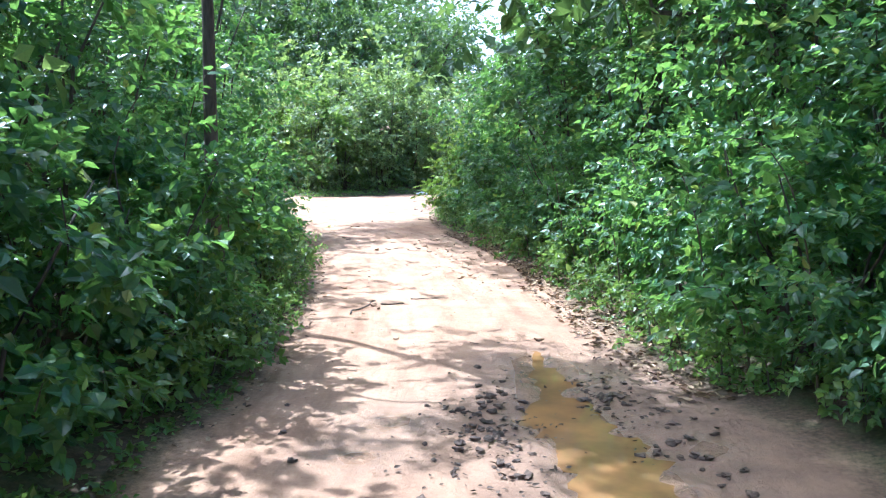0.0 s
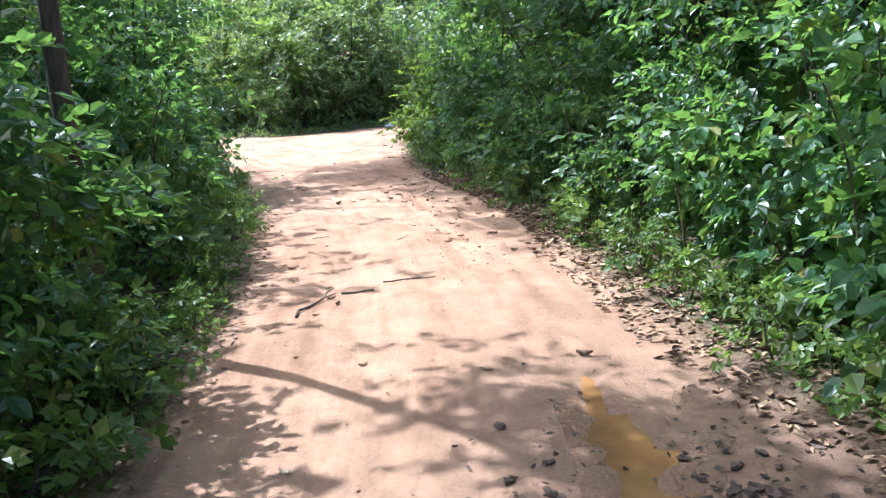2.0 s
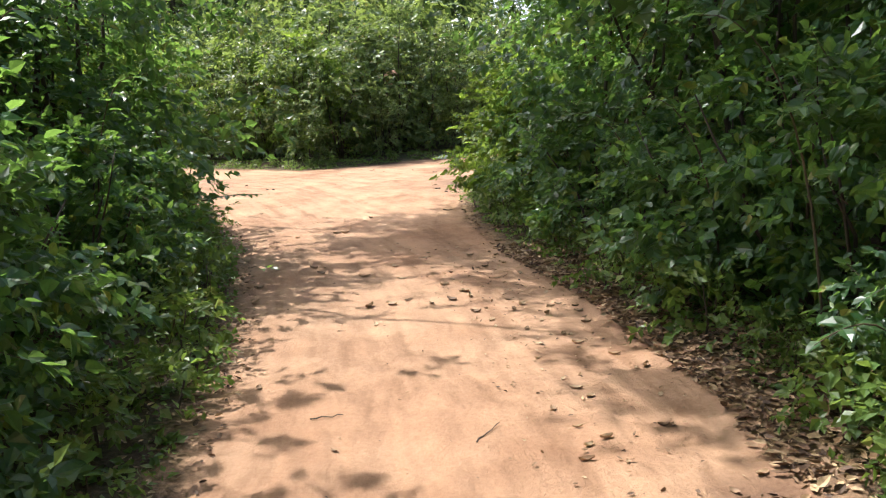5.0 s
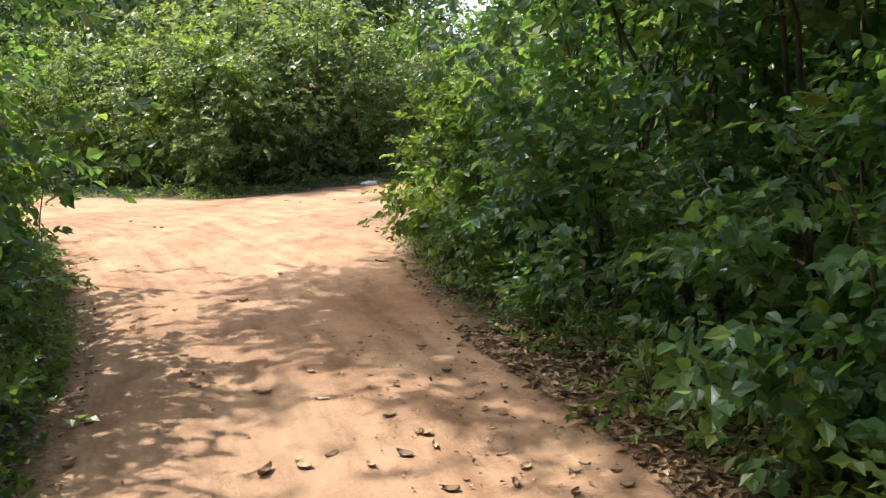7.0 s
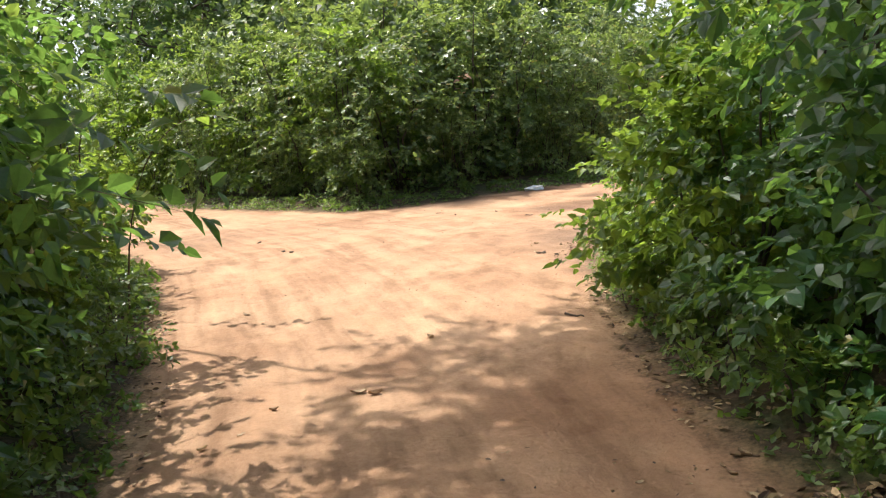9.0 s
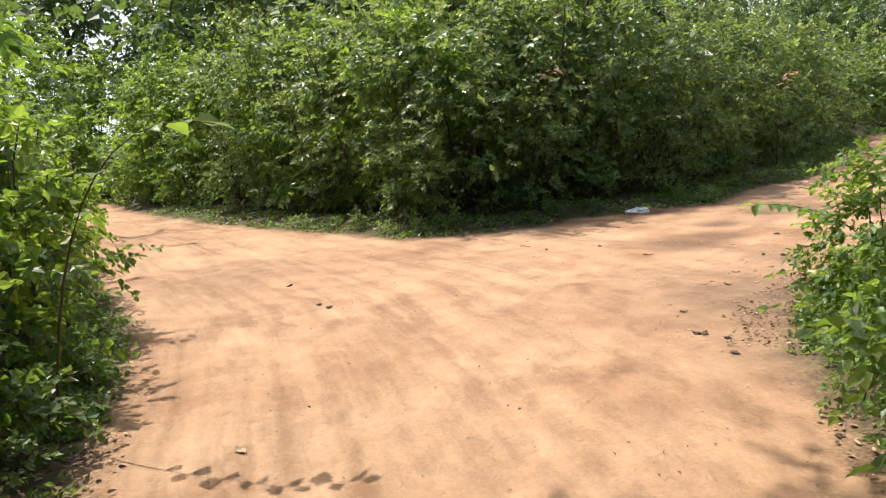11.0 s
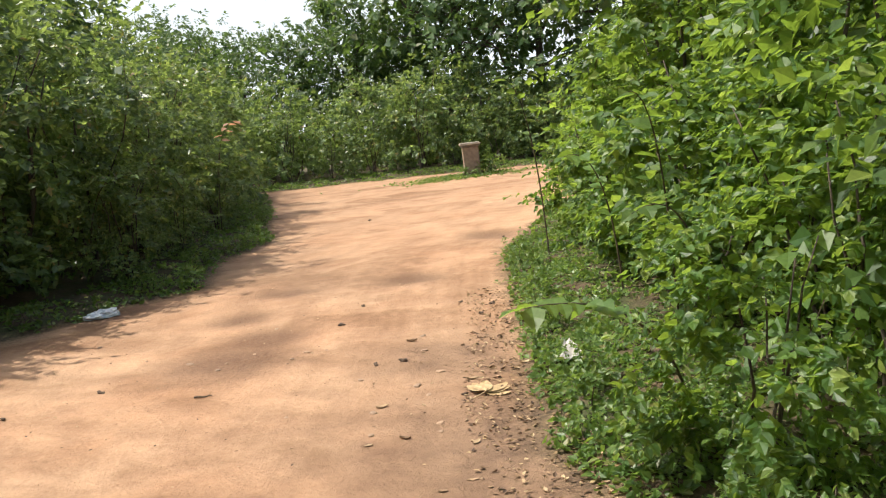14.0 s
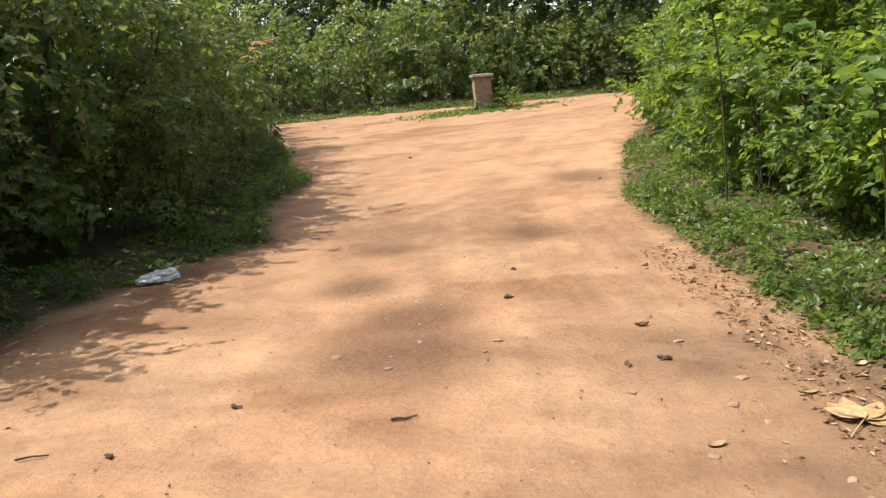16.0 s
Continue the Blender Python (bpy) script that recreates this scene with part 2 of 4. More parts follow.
def tube(points, radii, sides=6):
    """A tapered tube along points: verts and quads."""
    pts = np.asarray(points, float)
    d = unit(np.gradient(pts, axis=0))
    ref = np.where(np.abs(d[:, 2:3]) > 0.9, np.array([[1.0, 0, 0]]), np.array([[0, 0, 1.0]]))
    u = unit(np.cross(d, ref))
    v = np.cross(d, u)
    a = np.linspace(0, 2 * math.pi, sides, endpoint=False)
    ring = u[:, None, :] * np.cos(a)[None, :, None] + v[:, None, :] * np.sin(a)[None, :, None]
    verts = (pts[:, None, :] + ring * np.asarray(radii, float)[:, None, None]).reshape(-1, 3)
    faces = []
    for i in range(len(pts) - 1):
        for j in range(sides):
            k = (j + 1) % sides
            faces.append((i * sides + j, i * sides + k, (i + 1) * sides + k, (i + 1) * sides + j))
    faces.append(tuple(range(len(verts) - sides, len(verts))))
    return verts, faces


def joined(pieces):
    verts, faces, n = [], [], 0
    for v, f in pieces:
        verts.append(v)
        faces.extend(tuple(i + n for i in q) for q in f)
        n += len(v)
    return np.concatenate(verts), faces


# blades: (along, across, up) of a leaf one long, and its triangles
OVATE = (np.array([(0, 0, 0), (0.26, 0.34, 0.06), (0.62, 0.26, 0.03), (1, 0, -0.14), (0.62, -0.26, 0.03), (0.26, -0.34, 0.06), (0.45, 0, -0.02)]),
         np.array([(0, 6, 1), (6, 2, 1), (6, 3, 2), (0, 5, 6), (6, 5, 4), (6, 4, 3)]))
ROUND = (np.array([(0, 0, 0), (0.27, 0.36, 0.07), (0.62, 0.28, 0.05), (1, 0, -0.12), (0.62, -0.28, 0.05), (0.27, -0.36, 0.07)]), np.array([(0, 3, 2), (0, 2, 1), (0, 5, 4), (0, 4, 3)]))
SIMPLE = (np.array([(0, 0, 0), (0.40, 0.36, 0.08), (1, 0, -0.10), (0.40, -0.36, 0.08)]), np.array([(0, 2, 1), (0, 3, 2)]))


def leaves(rng, pos, axis, up, length, blade):
    """Blades at pos, along axis, facing up: verts and triangles."""
    a = unit(axis)
    s = unit(np.cross(up, a))
    n = np.cross(a, s)
    tv, tf = blade
    L = length[:, None, None]
    verts = pos[:, None, :] + L * (a[:, None, :] * tv[None, :, 0:1] + s[:, None, :] * tv[None, :, 1:2] + n[:, None, :] * tv[None, :, 2:3])
    faces = (tf[None] + (np.arange(len(pos)) * len(tv))[:, None, None]).reshape(-1, 3)
    return verts.reshape(-1, 3), faces


def sprays(rng, tips, outs, spray_len, per, leaf_len, blade, droop=0.3):
    """Leafy twigs that end at tips: leaves and the twigs' own tubes."""
    n = len(tips)
    outs = unit(outs)
    side = unit(np.cross(outs, rng.normal(size=(n, 3)) * 0.5 + np.array([0, 0, 1.0])))
    lens = spray_len * rng.uniform(0.7, 1.3, n)
    pos, axis, up, size = [], [], [], []
    for k in range(per):
        s = 1 - (1 - (k + 0.5) / per) ** 1.5
        sag = np.zeros((n, 3))
        sag[:, 2] = -droop * lens * s * s * 0.6
        p = tips - outs * (lens * (1 - s))[:, None] + sag
        sgn = 1.0 if k % 2 else -1.0
        if k == per - 1:
            a = outs + rng.normal(size=(n, 3)) * 0.25
        else:
            a = outs * (0.35 + 0.4 * s) + side * sgn * (1.0 - 0.35 * s) + rng.normal(size=(n, 3)) * 0.3
        a = unit(a)
        a[:, 2] -= droop * rng.uniform(0.2, 1.4, n)
        u = np.array([0, 0, 1.0]) + outs * 0.85 + rng.normal(size=(n, 3)) * 0.45
        pos.append(p), axis.append(a), up.append(u)
        size.append(leaf_len * rng.uniform(0.5, 1.3, n) * (1.0 - 0.25 * abs(s - 0.4)))
    lv = leaves(rng, np.concatenate(pos), np.concatenate(axis), np.concatenate(up), np.concatenate(size), blade)
    few = np.arange(0, n, 8)
    base = (tips - outs * (lens * 1.4)[:, None])[few]
    end = tips[few].copy()
    end[:, 2] -= droop * lens[few] * 0.5
    tri = np.array([(1, 0, 0), (-0.5, 0.87, 0), (-0.5, -0.87, 0)])
    tv = np.concatenate([base[:, None] + tri * 0.006, end[:, None] + tri * 0.0015], axis=1).reshape(-1, 3)
    q = np.array([(0, 1, 4, 3), (1, 2, 5, 4), (2, 0, 3, 5)])
    tf = (q[None] + (np.arange(len(few)) * 6)[:, None, None]).reshape(-1, 4)
    return lv, (tv, tf)


def envelope(rng, n, height, radius, low=0.03, foot=0.82, lobes=7):
    """Tips and outward ways in an uneven bush: leafy clumps with gaps between them, down to the ground."""
    def surface(zf, ang, reach):
        profile = np.sqrt(np.clip(1 - np.clip((zf - 0.35) / 0.68, 0, 1) ** 2, 0.02, 1)) * (foot + (1 - foot) * np.clip(zf / 0.36, 0, 1))
        ridge = 0.88 + 0.16 * np.sin(ang * 3 + lobes) * np.sin(ang * 2 + lobes * 2)
        r = radius * profile * reach
        return np.stack([np.cos(ang) * r, np.sin(ang) * r, zf * height * ridge], axis=1)
    count = max(12, int(8.5 * height * radius))
    core = surface(low + (1 - low) * rng.random(count) ** 0.9, rng.uniform(0, 2 * math.pi, count), rng.uniform(0.5, 1.2, count))
    inner = int(n * 0.2)
    pick = rng.integers(0, count, n - inner)
    spread = 0.075 + 0.085 * min(radius, 1.6)
    off = rng.normal(size=(n - inner, 3)) * spread * np.array([1, 1, 0.75])
    zi, ai = low + (1 - low) * rng.random(inner), rng.uniform(0, 2 * math.pi, inner)
    tips = np.concatenate([core[pick] + off, surface(zi, ai, rng.uniform(0.4, 0.95, inner))])
    tips[:, 2] = np.maximum(tips[:, 2], 0.06)
    flat = tips[:, :2] / radius
    rise = np.clip((tips[:, 2] / height - 0.5) * 1.1, -0.25, 0.7)
    outs = np.column_stack([flat, rise]) * 0.9
    outs[:n - inner] += off / spread * 0.38
    return tips, outs + rng.normal(size=(n, 3)) * 0.25


def shrub(name, seed, height, radius, twigs, per, leaf_len, spray_len, blade, material, label, stems=5, droop=0.35, low=0.03, foot=0.82, category="shrub"):
    """A bush: an empty at its base, with stems, twigs and foliage as parts."""
    rng = np.random.default_rng(seed)
    thing = tagged(new(name), label, category)
    tips, outs = envelope(rng, twigs, height, radius, low, foot)
    lv, tw = sprays(rng, tips, outs, spray_len, per, leaf_len, blade, droop)
    fol = part("foliage", mesh_of("foliage", *lv, material), None, thing)
    tagged(fol, kind="stuff")
    tagged(part("branchwork", mesh_of("branchwork", *tw, TWIG), None, thing), kind="stuff")
    for i in range(stems):
        a = 2 * math.pi * (i + rng.random() * 0.6) / stems
        reach = radius * rng.uniform(0.25, 0.7)
        h = height * rng.uniform(0.6, 0.85)
        s = np.linspace(0, 1, 6)
        pts = np.stack([np.cos(a) * (0.06 + reach * s ** 1.3), np.sin(a) * (0.06 + reach * s ** 1.3), -0.08 + (h + 0.08) * s], axis=1)
        pts[1:-1] += rng.normal(size=(4, 3)) * 0.03 * height * 0.5
        part("stem", mesh_of("stem", *tube(pts, np.linspace(0.014, 0.004, 6) * (0.6 + height * 0.35), 5), BARK, True), None, thing)
    return thing


def tree(name, seed, height, crown, trunk_r, bare, twigs, per, leaf_len, material, label, blade=SIMPLE, limbs=8, spray_len=0.5, droop=0.5, clump=0.95):
    """A tree: a tapered trunk, limbs that fork and a crown of leafy clumps."""
    rng = np.random.default_rng(seed)
    thing = tagged(new(name), label, "tree")
    s = np.linspace(0, 1, 9)
    bend = rng.normal(size=2) * 0.05 * height
    trunk = np.stack([bend[0] * s ** 2 + 0.06 * np.sin(s * 7 + seed), bend[1] * s ** 2 + 0.05 * np.cos(s * 6 + seed), -0.15 + height * 0.92 * s], axis=1)
    part("trunk", mesh_of("trunk", *tube(trunk, trunk_r * (1 - 0.8 * s) * (1 + 0.35 * np.exp(-s * 14)), 9), BARK, True), None, thing)
    ends = []
    for i in range(limbs):
        k = bare + (0.96 - bare) * (i + 0.5) / limbs
        p0 = np.array([np.interp(k, s, trunk[:, j]) for j in range(3)])
        a = 2.4 * i + rng.uniform(-0.4, 0.4)
        reach = crown * (1.1 - 0.6 * (k - bare) / (1 - bare)) * rng.uniform(0.75, 1.1)
        rise = height * rng.uniform(0.04, 0.16)
        q = np.linspace(0, 1, 6)
        limb = p0 + np.stack([np.cos(a) * reach * q, np.sin(a) * reach * q, rise * q ** 0.7 * 1.4], axis=1)
        limb[1:] += rng.normal(size=(5, 3)) * 0.05 * reach
        pieces = [tube(limb, trunk_r * 0.42 * (1 - 0.85 * q) * (1.15 - k * 0.5), 6)]
        ends += [limb[5], limb[4], limb[3]]
        for j in (2, 3, 4):
            d = rng.normal(size=3) * 0.35 * reach
            d[2] = abs(d[2]) * 0.9
            fork = limb[j] + np.linspace(0, 1, 4)[:, None] * d
            pieces.append(tube(fork, trunk_r * 0.16 * np.linspace(1, 0.3, 4), 5))
            ends.append(fork[3])
        part("limb", mesh_of("limb", *joined(pieces), BARK, True), None, thing)
    ends.append(trunk[-1])
    ends = np.array(ends)
    pick = rng.integers(0, len(ends), twigs)
    off = rng.normal(size=(twigs, 3)) * np.array([clump, clump, clump * 0.55]) * (crown / 2.4)
    tips = ends[pick] + off
    outs = unit(off) + np.array([0, 0, 0.1]) + rng.normal(size=(twigs, 3)) * 0.4
    lv, tw = sprays(rng, tips, outs, spray_len, per, leaf_len, blade, droop)
    tagged(part("crown", mesh_of("crown", *lv, material), None, thing), kind="stuff")
    tagged(part("branchwork", mesh_of("branchwork", *tw, TWIG), None, thing), kind="stuff")
    return thing


# ---------------------------------------------------------------- plan
LEFT_EDGE = [(-0.62, -14), (-0.62, 0), (-0.57, 4.2), (-0.55, 5.3), (-0.60, 6.3), (-0.76, 7.8), (-1.02, 9.3), (-1.46, 11.5), (-1.75, 12.4), (-2.2, 13.8), (-2.85, 15.6), (-3.6, 17.1), (-4.4, 18.7), (-5.3, 20.2), (-8.9, 24.2), (-14.2, 28.6), (-30, 38)]
ISLAND = [(-30, 42), (-14.0, 32.4), (-10.5, 28.9), (-6.5, 26.0), (-4.3, 24.7), (-3.3, 25.0), (-2.3, 26.0), (-1.2, 26.85), (-0.2, 27.1), (0.4, 28.9), (1.75, 30.6), (2.2, 32.4), (3.6, 36.4), (4.9, 40.8), (5.6, 43.4)]
FAR_EDGE = [(5.6, 43.4), (8.1, 43.1), (9.9, 42.3), (14.2, 40.6), (18, 40.0), (40, 40)]
RIGHT_EDGE = [(3.0, -14), (2.95, 2.5), (2.8, 4.2), (2.5, 5.2), (2.2, 6.1), (2.0, 7.2), (1.8, 8.5), (1.66, 9.3), (1.5, 10.6), (1.1, 12.4), (0.65, 13.8), (0.2, 15.1), (-0.08, 16.4), (-0.28, 18.0), (-0.34, 19.5), (-0.1, 20.9), (0.5, 21.95), (1.24, 23.1), (2.05, 24.5), (3.05, 26.1), (6.6, 29.7), (11, 33.2), (18, 36), (40, 36)]
RIGHT_BUSH = [(3.2, -4), (3.15, 2), (2.95, 4.2), (2.45, 6.1), (2.1, 8.5), (1.75, 10.5), (1.3, 12.6), (0.7, 14.5), (0.22, 16.4), (0.0, 18), (0.08, 19.3), (0.7, 20.6), (1.6, 21.6), (2.45, 23.3), (3.15, 25.2), (8.1, 30.6), (12, 34.2), (18, 37)]
PUDDLE = [(1.34, 6.5), (1.42, 5.9), (1.42, 5.2), (1.55, 4.6), (1.74, 4.0), (1.8, 3.2)]
# hollows with dark earth; the one at (1.3, 9.45) paints a verge shadow
PITS_AND_SHADE = [(-0.8, 23.8, 0.55), (-0.4, 24.3, 0.42), (-0.3, 25.2, 0.3), (1.6, 25.6, 0.4), (3.9, 27.6, 0.5), (0.4, 26.0, 0.3), (1.3, 9.45, 0.22), (-1.2, 26.6, 0.4), (-2.6, 25.7, 0.4)]


def line_distance(xy, line):
    best = np.full(len(xy), 1e9)
    for (x0, y0), (x1, y1) in zip(line, line[1:]):
        d = np.array([x1 - x0, y1 - y0])
        t = np.clip(((xy - (x0, y0)) @ d) / (d @ d), 0, 1)
        best = np.minimum(best, np.linalg.norm(xy - ((x0, y0) + t[:, None] * d), axis=1))
    return best


def inside(xy, poly):
    flag = np.zeros(len(xy), bool)
    for (x0, y0), (x1, y1) in zip(poly, poly[1:] + poly[:1]):
        cross = (y0 > xy[:, 1]) != (y1 > xy[:, 1])
        xi = x0 + (xy[:, 1] - y0) * (x1 - x0) / (y1 - y0 if y1 != y0 else 1e-9)
        flag ^= cross & (xy[:, 0] < xi)
    return flag


TRACK = LEFT_EDGE + ISLAND + FAR_EDGE[1:] + RIGHT_EDGE[::-1]


def edge_of(xy):
    d = np.minimum(np.minimum(line_distance(xy, LEFT_EDGE), line_distance(xy, RIGHT_EDGE)), np.minimum(line_distance(xy, ISLAND), line_distance(xy, FAR_EDGE)))
    return np.where(inside(xy, TRACK), d, -d)


def wave(x, y, f, ph):
    return np.sin(x * f + ph + 1.7 * np.sin(y * f * 0.7 + ph * 2)) * np.sin(y * f * 1.1 + ph * 3 + 1.3 * np.sin(x * f * 0.8))


def ground_height(x, y):
    xy = np.stack([np.ravel(x), np.ravel(y)], axis=1).astype(float)
    e = edge_of(xy)
    X, Y = xy[:, 0], xy[:, 1]
    near = np.exp(-(np.maximum(np.hypot(X, Y - 18) - 30, 0) / 10) ** 2)
    z = 0.012 * wave(X, Y, 1.1, 0.3) + 0.006 * wave(X, Y, 4.3, 1.1) + 0.004 * wave(X, Y, 11.0, 2.0)
    z += np.clip(-e, 0, 0.5) * 0.16 + np.clip(-e - 0.3, 0, 2.0) * 0.05
    al = line_distance(xy, LEFT_EDGE)
    rut = np.exp(-((al - 0.95) / 0.2) ** 2) + np.exp(-((al - 2.25) / 0.22) ** 2)
    z -= 0.018 * rut * (e > 0)
    pd = line_distance(xy, PUDDLE)
    w = np.clip(0.50 - 0.165 * (Y - 3.6), 0.07, 0.5) * (1 + 0.55 * wave(X, Y, 4.2, 0.9) + 0.45 * wave(X, Y, 11.0, 2.1))
    z -= 0.055 * np.exp(-(pd / np.maximum(w, 0.05)) ** 2)
    z += 0.012 * wave(X, Y, 14.0, 0.5) * np.exp(-(pd / 0.7) ** 2)
    for px, py, r in PITS_AND_SHADE:
        z -= 0.02 * np.exp(-((X - px) ** 2 + (Y - py) ** 2) / r ** 2)
    return (z * near), e, al, pd


def span(a, b, step):
    return list(np.arange(a, b, step))


xs = np.array([-3000, -900, -300, -120, -60, -36] + span(-24, -5, 0.5) + span(-5, 4, 0.085) + span(4, 20, 0.4) + [22, 26, 36, 60, 120, 300, 900, 3000])
ys = np.array([-3000, -900, -300, -120, -60, -30, -20] + span(-14, 1, 0.6) + span(1, 27, 0.1) + span(27, 46, 0.3) + [48, 52, 60, 80, 140, 300, 900, 3000])
GX, GY = np.meshgrid(xs, ys)
gz, ge, gal, gpd = ground_height(GX, GY)
nx, ny = len(xs), len(ys)
idx = np.arange(nx * ny).reshape(ny, nx)
quads = np.stack([idx[:-1, :-1], idx[:-1, 1:], idx[1:, 1:], idx[1:, :-1]], axis=-1).reshape(-1, 4)
gxy = np.stack([GX.ravel(), GY.ravel()], axis=1)
me = mesh_of("ground", np.column_stack([gxy, gz]), quads, EARTH, True)
pits_and_shade = np.zeros(len(gxy))
for px, py, r in PITS_AND_SHADE:
    pits_and_shade = np.maximum(pits_and_shade, 1.25 * np.exp(-((gxy[:, 0] - px) ** 2 + (gxy[:, 1] - py) ** 2) / r ** 2))
wetness = np.exp(-(gpd / 0.46) ** 2) * np.clip((6.8 - gxy[:, 1]) * 1.4, 0, 1)
for wx, wy, wr in [(0.5, 4.75, 0.34), (0.4, 4.2, 0.3), (2.15, 4.4, 0.3), (1.75, 5.7, 0.3)]:
    wetness = np.maximum(wetness, 0.9 * np.exp(-((gxy[:, 0] - wx) ** 2 + (gxy[:, 1] - wy) ** 2) / wr ** 2))
# damp near the start; the right side is also darkened for shade
damp_shading = np.clip((10.5 - gxy[:, 1]) / 6.0, 0, 1) * 0.75 * np.clip(0.35 + 0.65 * (gxy[:, 0] - 0.4), 0.25, 1)
damp_shading = np.maximum(damp_shading, np.clip((gxy[:, 0] - 1.35) / 0.6, 0, 1) * np.clip((8.0 - gxy[:, 1]) / 2.0, 0, 1))
for wx, wy, wr, amount in [(-0.2, 21.0, 0.95, 0.95), (-0.05, 19.6, 0.7, 0.85), (0.35, 22.6, 0.6, 0.75), (0.6, 26.5, 1.0, 0.3), (-5.6, 22.5, 0.9, 0.45)]:
    damp_shading = np.maximum(damp_shading, amount * np.exp(-((gxy[:, 0] - wx) ** 2 + ((gxy[:, 1] - wy) * 0.8) ** 2) / wr ** 2))
for key, values in (("edge", np.clip(ge, -3, 3)), ("across", 4.2 * np.tanh(gal / 4.2)), ("across_r", 2.6 * np.tanh(line_distance(gxy, RIGHT_EDGE) / 2.6)), ("wet", wetness), ("pit_and_shade", np.clip(pits_and_shade - 0.2, 0, 0.8)), ("damp_shade", damp_shading)):
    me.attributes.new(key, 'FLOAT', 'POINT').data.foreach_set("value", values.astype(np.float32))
tagged(new("ground", me), "orange sandy dirt track with wheel ruts between grassy verges", "ground", kind="structure")


def ground_at(x, y):
    return float(ground_height(np.array([x]), np.array([y]))[0][0])


# the puddle: a thin sheet of muddy water in the hollow
px_, py_ = np.meshgrid(np.arange(0.85, 2.6, 0.07), np.arange(2.2, 6.9, 0.07))
pm = px_.shape
pidx = np.arange(px_.size).reshape(pm)
pq = np.stack([pidx[:-1, :-1], pidx[:-1, 1:], pidx[1:, 1:], pidx[1:, :-1]], axis=-1).reshape(-1, 4)
pdist = line_distance(np.stack([px_.ravel(), py_.ravel()], axis=1), PUDDLE)
pq = pq[np.all(pdist[pq] < 0.52, axis=1)]
me = mesh_of("puddle", np.column_stack([px_.ravel(), py_.ravel(), np.full(px_.size, -0.036)]), pq, WATER, True)
bm = bmesh.new()
bm.from_mesh(me)
bmesh.ops.delete(bm, geom=[v for v in bm.verts if not v.link_faces], context='VERTS')
bm.to_mesh(me)
bm.free()
tagged(new("puddle", me), "shallow puddle of orange muddy water in the wheel rut", "puddle", kind="structure")

# pale haze low over the horizon, far beyond the trees
HAZE, nt, p, out = nodes_of("pale_haze")
em = node(nt, "ShaderNodeEmission", Color=(0.90, 0.95, 1.0, 1.0), Strength=0.95)
nt.links.new(em.outputs[0], out.inputs["Surface"])
ha = np.linspace(0, 2 * math.pi, 64, endpoint=False)
hz = np.concatenate([np.column_stack([600 * np.cos(ha), 600 * np.sin(ha), np.full(64, z)]) for z in (-5.0, 190.0)])
hq = [(k, (k + 1) % 64, 64 + (k + 1) % 64, 64 + k) for k in range(64)]
tagged(new("backdrop", mesh_of("backdrop", hz, hq, HAZE, True)), "pale hazy sky low over the far trees", "sky", kind="structure")

# ---------------------------------------------------------------- plants
rng = np.random.default_rng(11)
kit = {
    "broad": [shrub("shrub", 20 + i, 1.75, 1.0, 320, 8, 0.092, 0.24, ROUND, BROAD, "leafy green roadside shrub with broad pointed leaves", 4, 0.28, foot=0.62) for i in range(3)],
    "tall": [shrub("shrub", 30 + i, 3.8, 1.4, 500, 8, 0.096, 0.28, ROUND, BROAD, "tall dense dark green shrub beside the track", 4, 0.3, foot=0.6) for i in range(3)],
    "lush": [shrub("shrub", 40 + i, 2.6, 1.15, 360, 8, 0.115, 0.28, ROUND, LUSH, "bright yellow-green sunlit shrub at the verge", 4, 0.28, foot=0.6) for i in range(2)],
    "leafy": [shrub("shrub", 45 + i, 3.8, 1.4, 480, 8, 0.125, 0.34, SIMPLE, LUSH, "tall yellow-green leafy shrub behind the verge", 4, 0.3) for i in range(2)],
    "fine": [shrub("shrub", 50 + i, 3.9, 1.6, 560, 9, 0.105, 0.3, SIMPLE, FINE, "dense small-leaved shrub in the thicket", 4, 0.3, foot=0.5) for i in range(4)],
    "coarse": [shrub("shrub", 55 + i, 4.0, 1.8, 260, 8, 0.19, 0.42, SIMPLE, FINE, "dense green shrub deep in the thicket", 3, 0.3) for i in range(3)],
    "weed": [shrub("weed", 60 + i, 0.42, 0.36, 40, 6, 0.075, 0.14, SIMPLE, GRASS, "low leafy weed on the verge", 2, 0.3, category="weed") for i in range(3)],
    "tree": [tree("tree", 70 + i, 8.8, 0.95, 0.055, 0.66, 480, 9, 0.17, DUSK, "slender leafy tree behind the roadside shrubs", clump=0.75, limbs=7) for i in range(3)],
    "wood": [tree("tree", 75 + i, 7.5, 2.3, 0.11, 0.3, 400, 8, 0.24, DUSK, "dark leafy tree standing behind the shrubs", clump=0.95, limbs=9) for i in range(2)],
    # added for the shade of its crown, which stays out of view
    "shade_tree": [tree("tree", 95 + i, 9.0, 1.5, 0.034, 0.74, 800, 9, 0.14, DUSK, "unseen slender tree added to shade the track", clump=0.7, limbs=9) for i in range(2)],
    "roadside": [tree("tree", 98, 7.6, 0.95, 0.072, 0.6, 330, 8, 0.13, DUSK, "dark-trunked young tree at the edge of the track", clump=0.8, limbs=7)],
    "big": [tree("tree", 80 + i, 12.5, 4.6, 0.26, 0.24, 900, 8, 0.38, DUSK, "large dark tree beyond the thicket", limbs=12, spray_len=1.0, clump=1.0) for i in range(2)],
}
used = {k: 0 for k in kit}


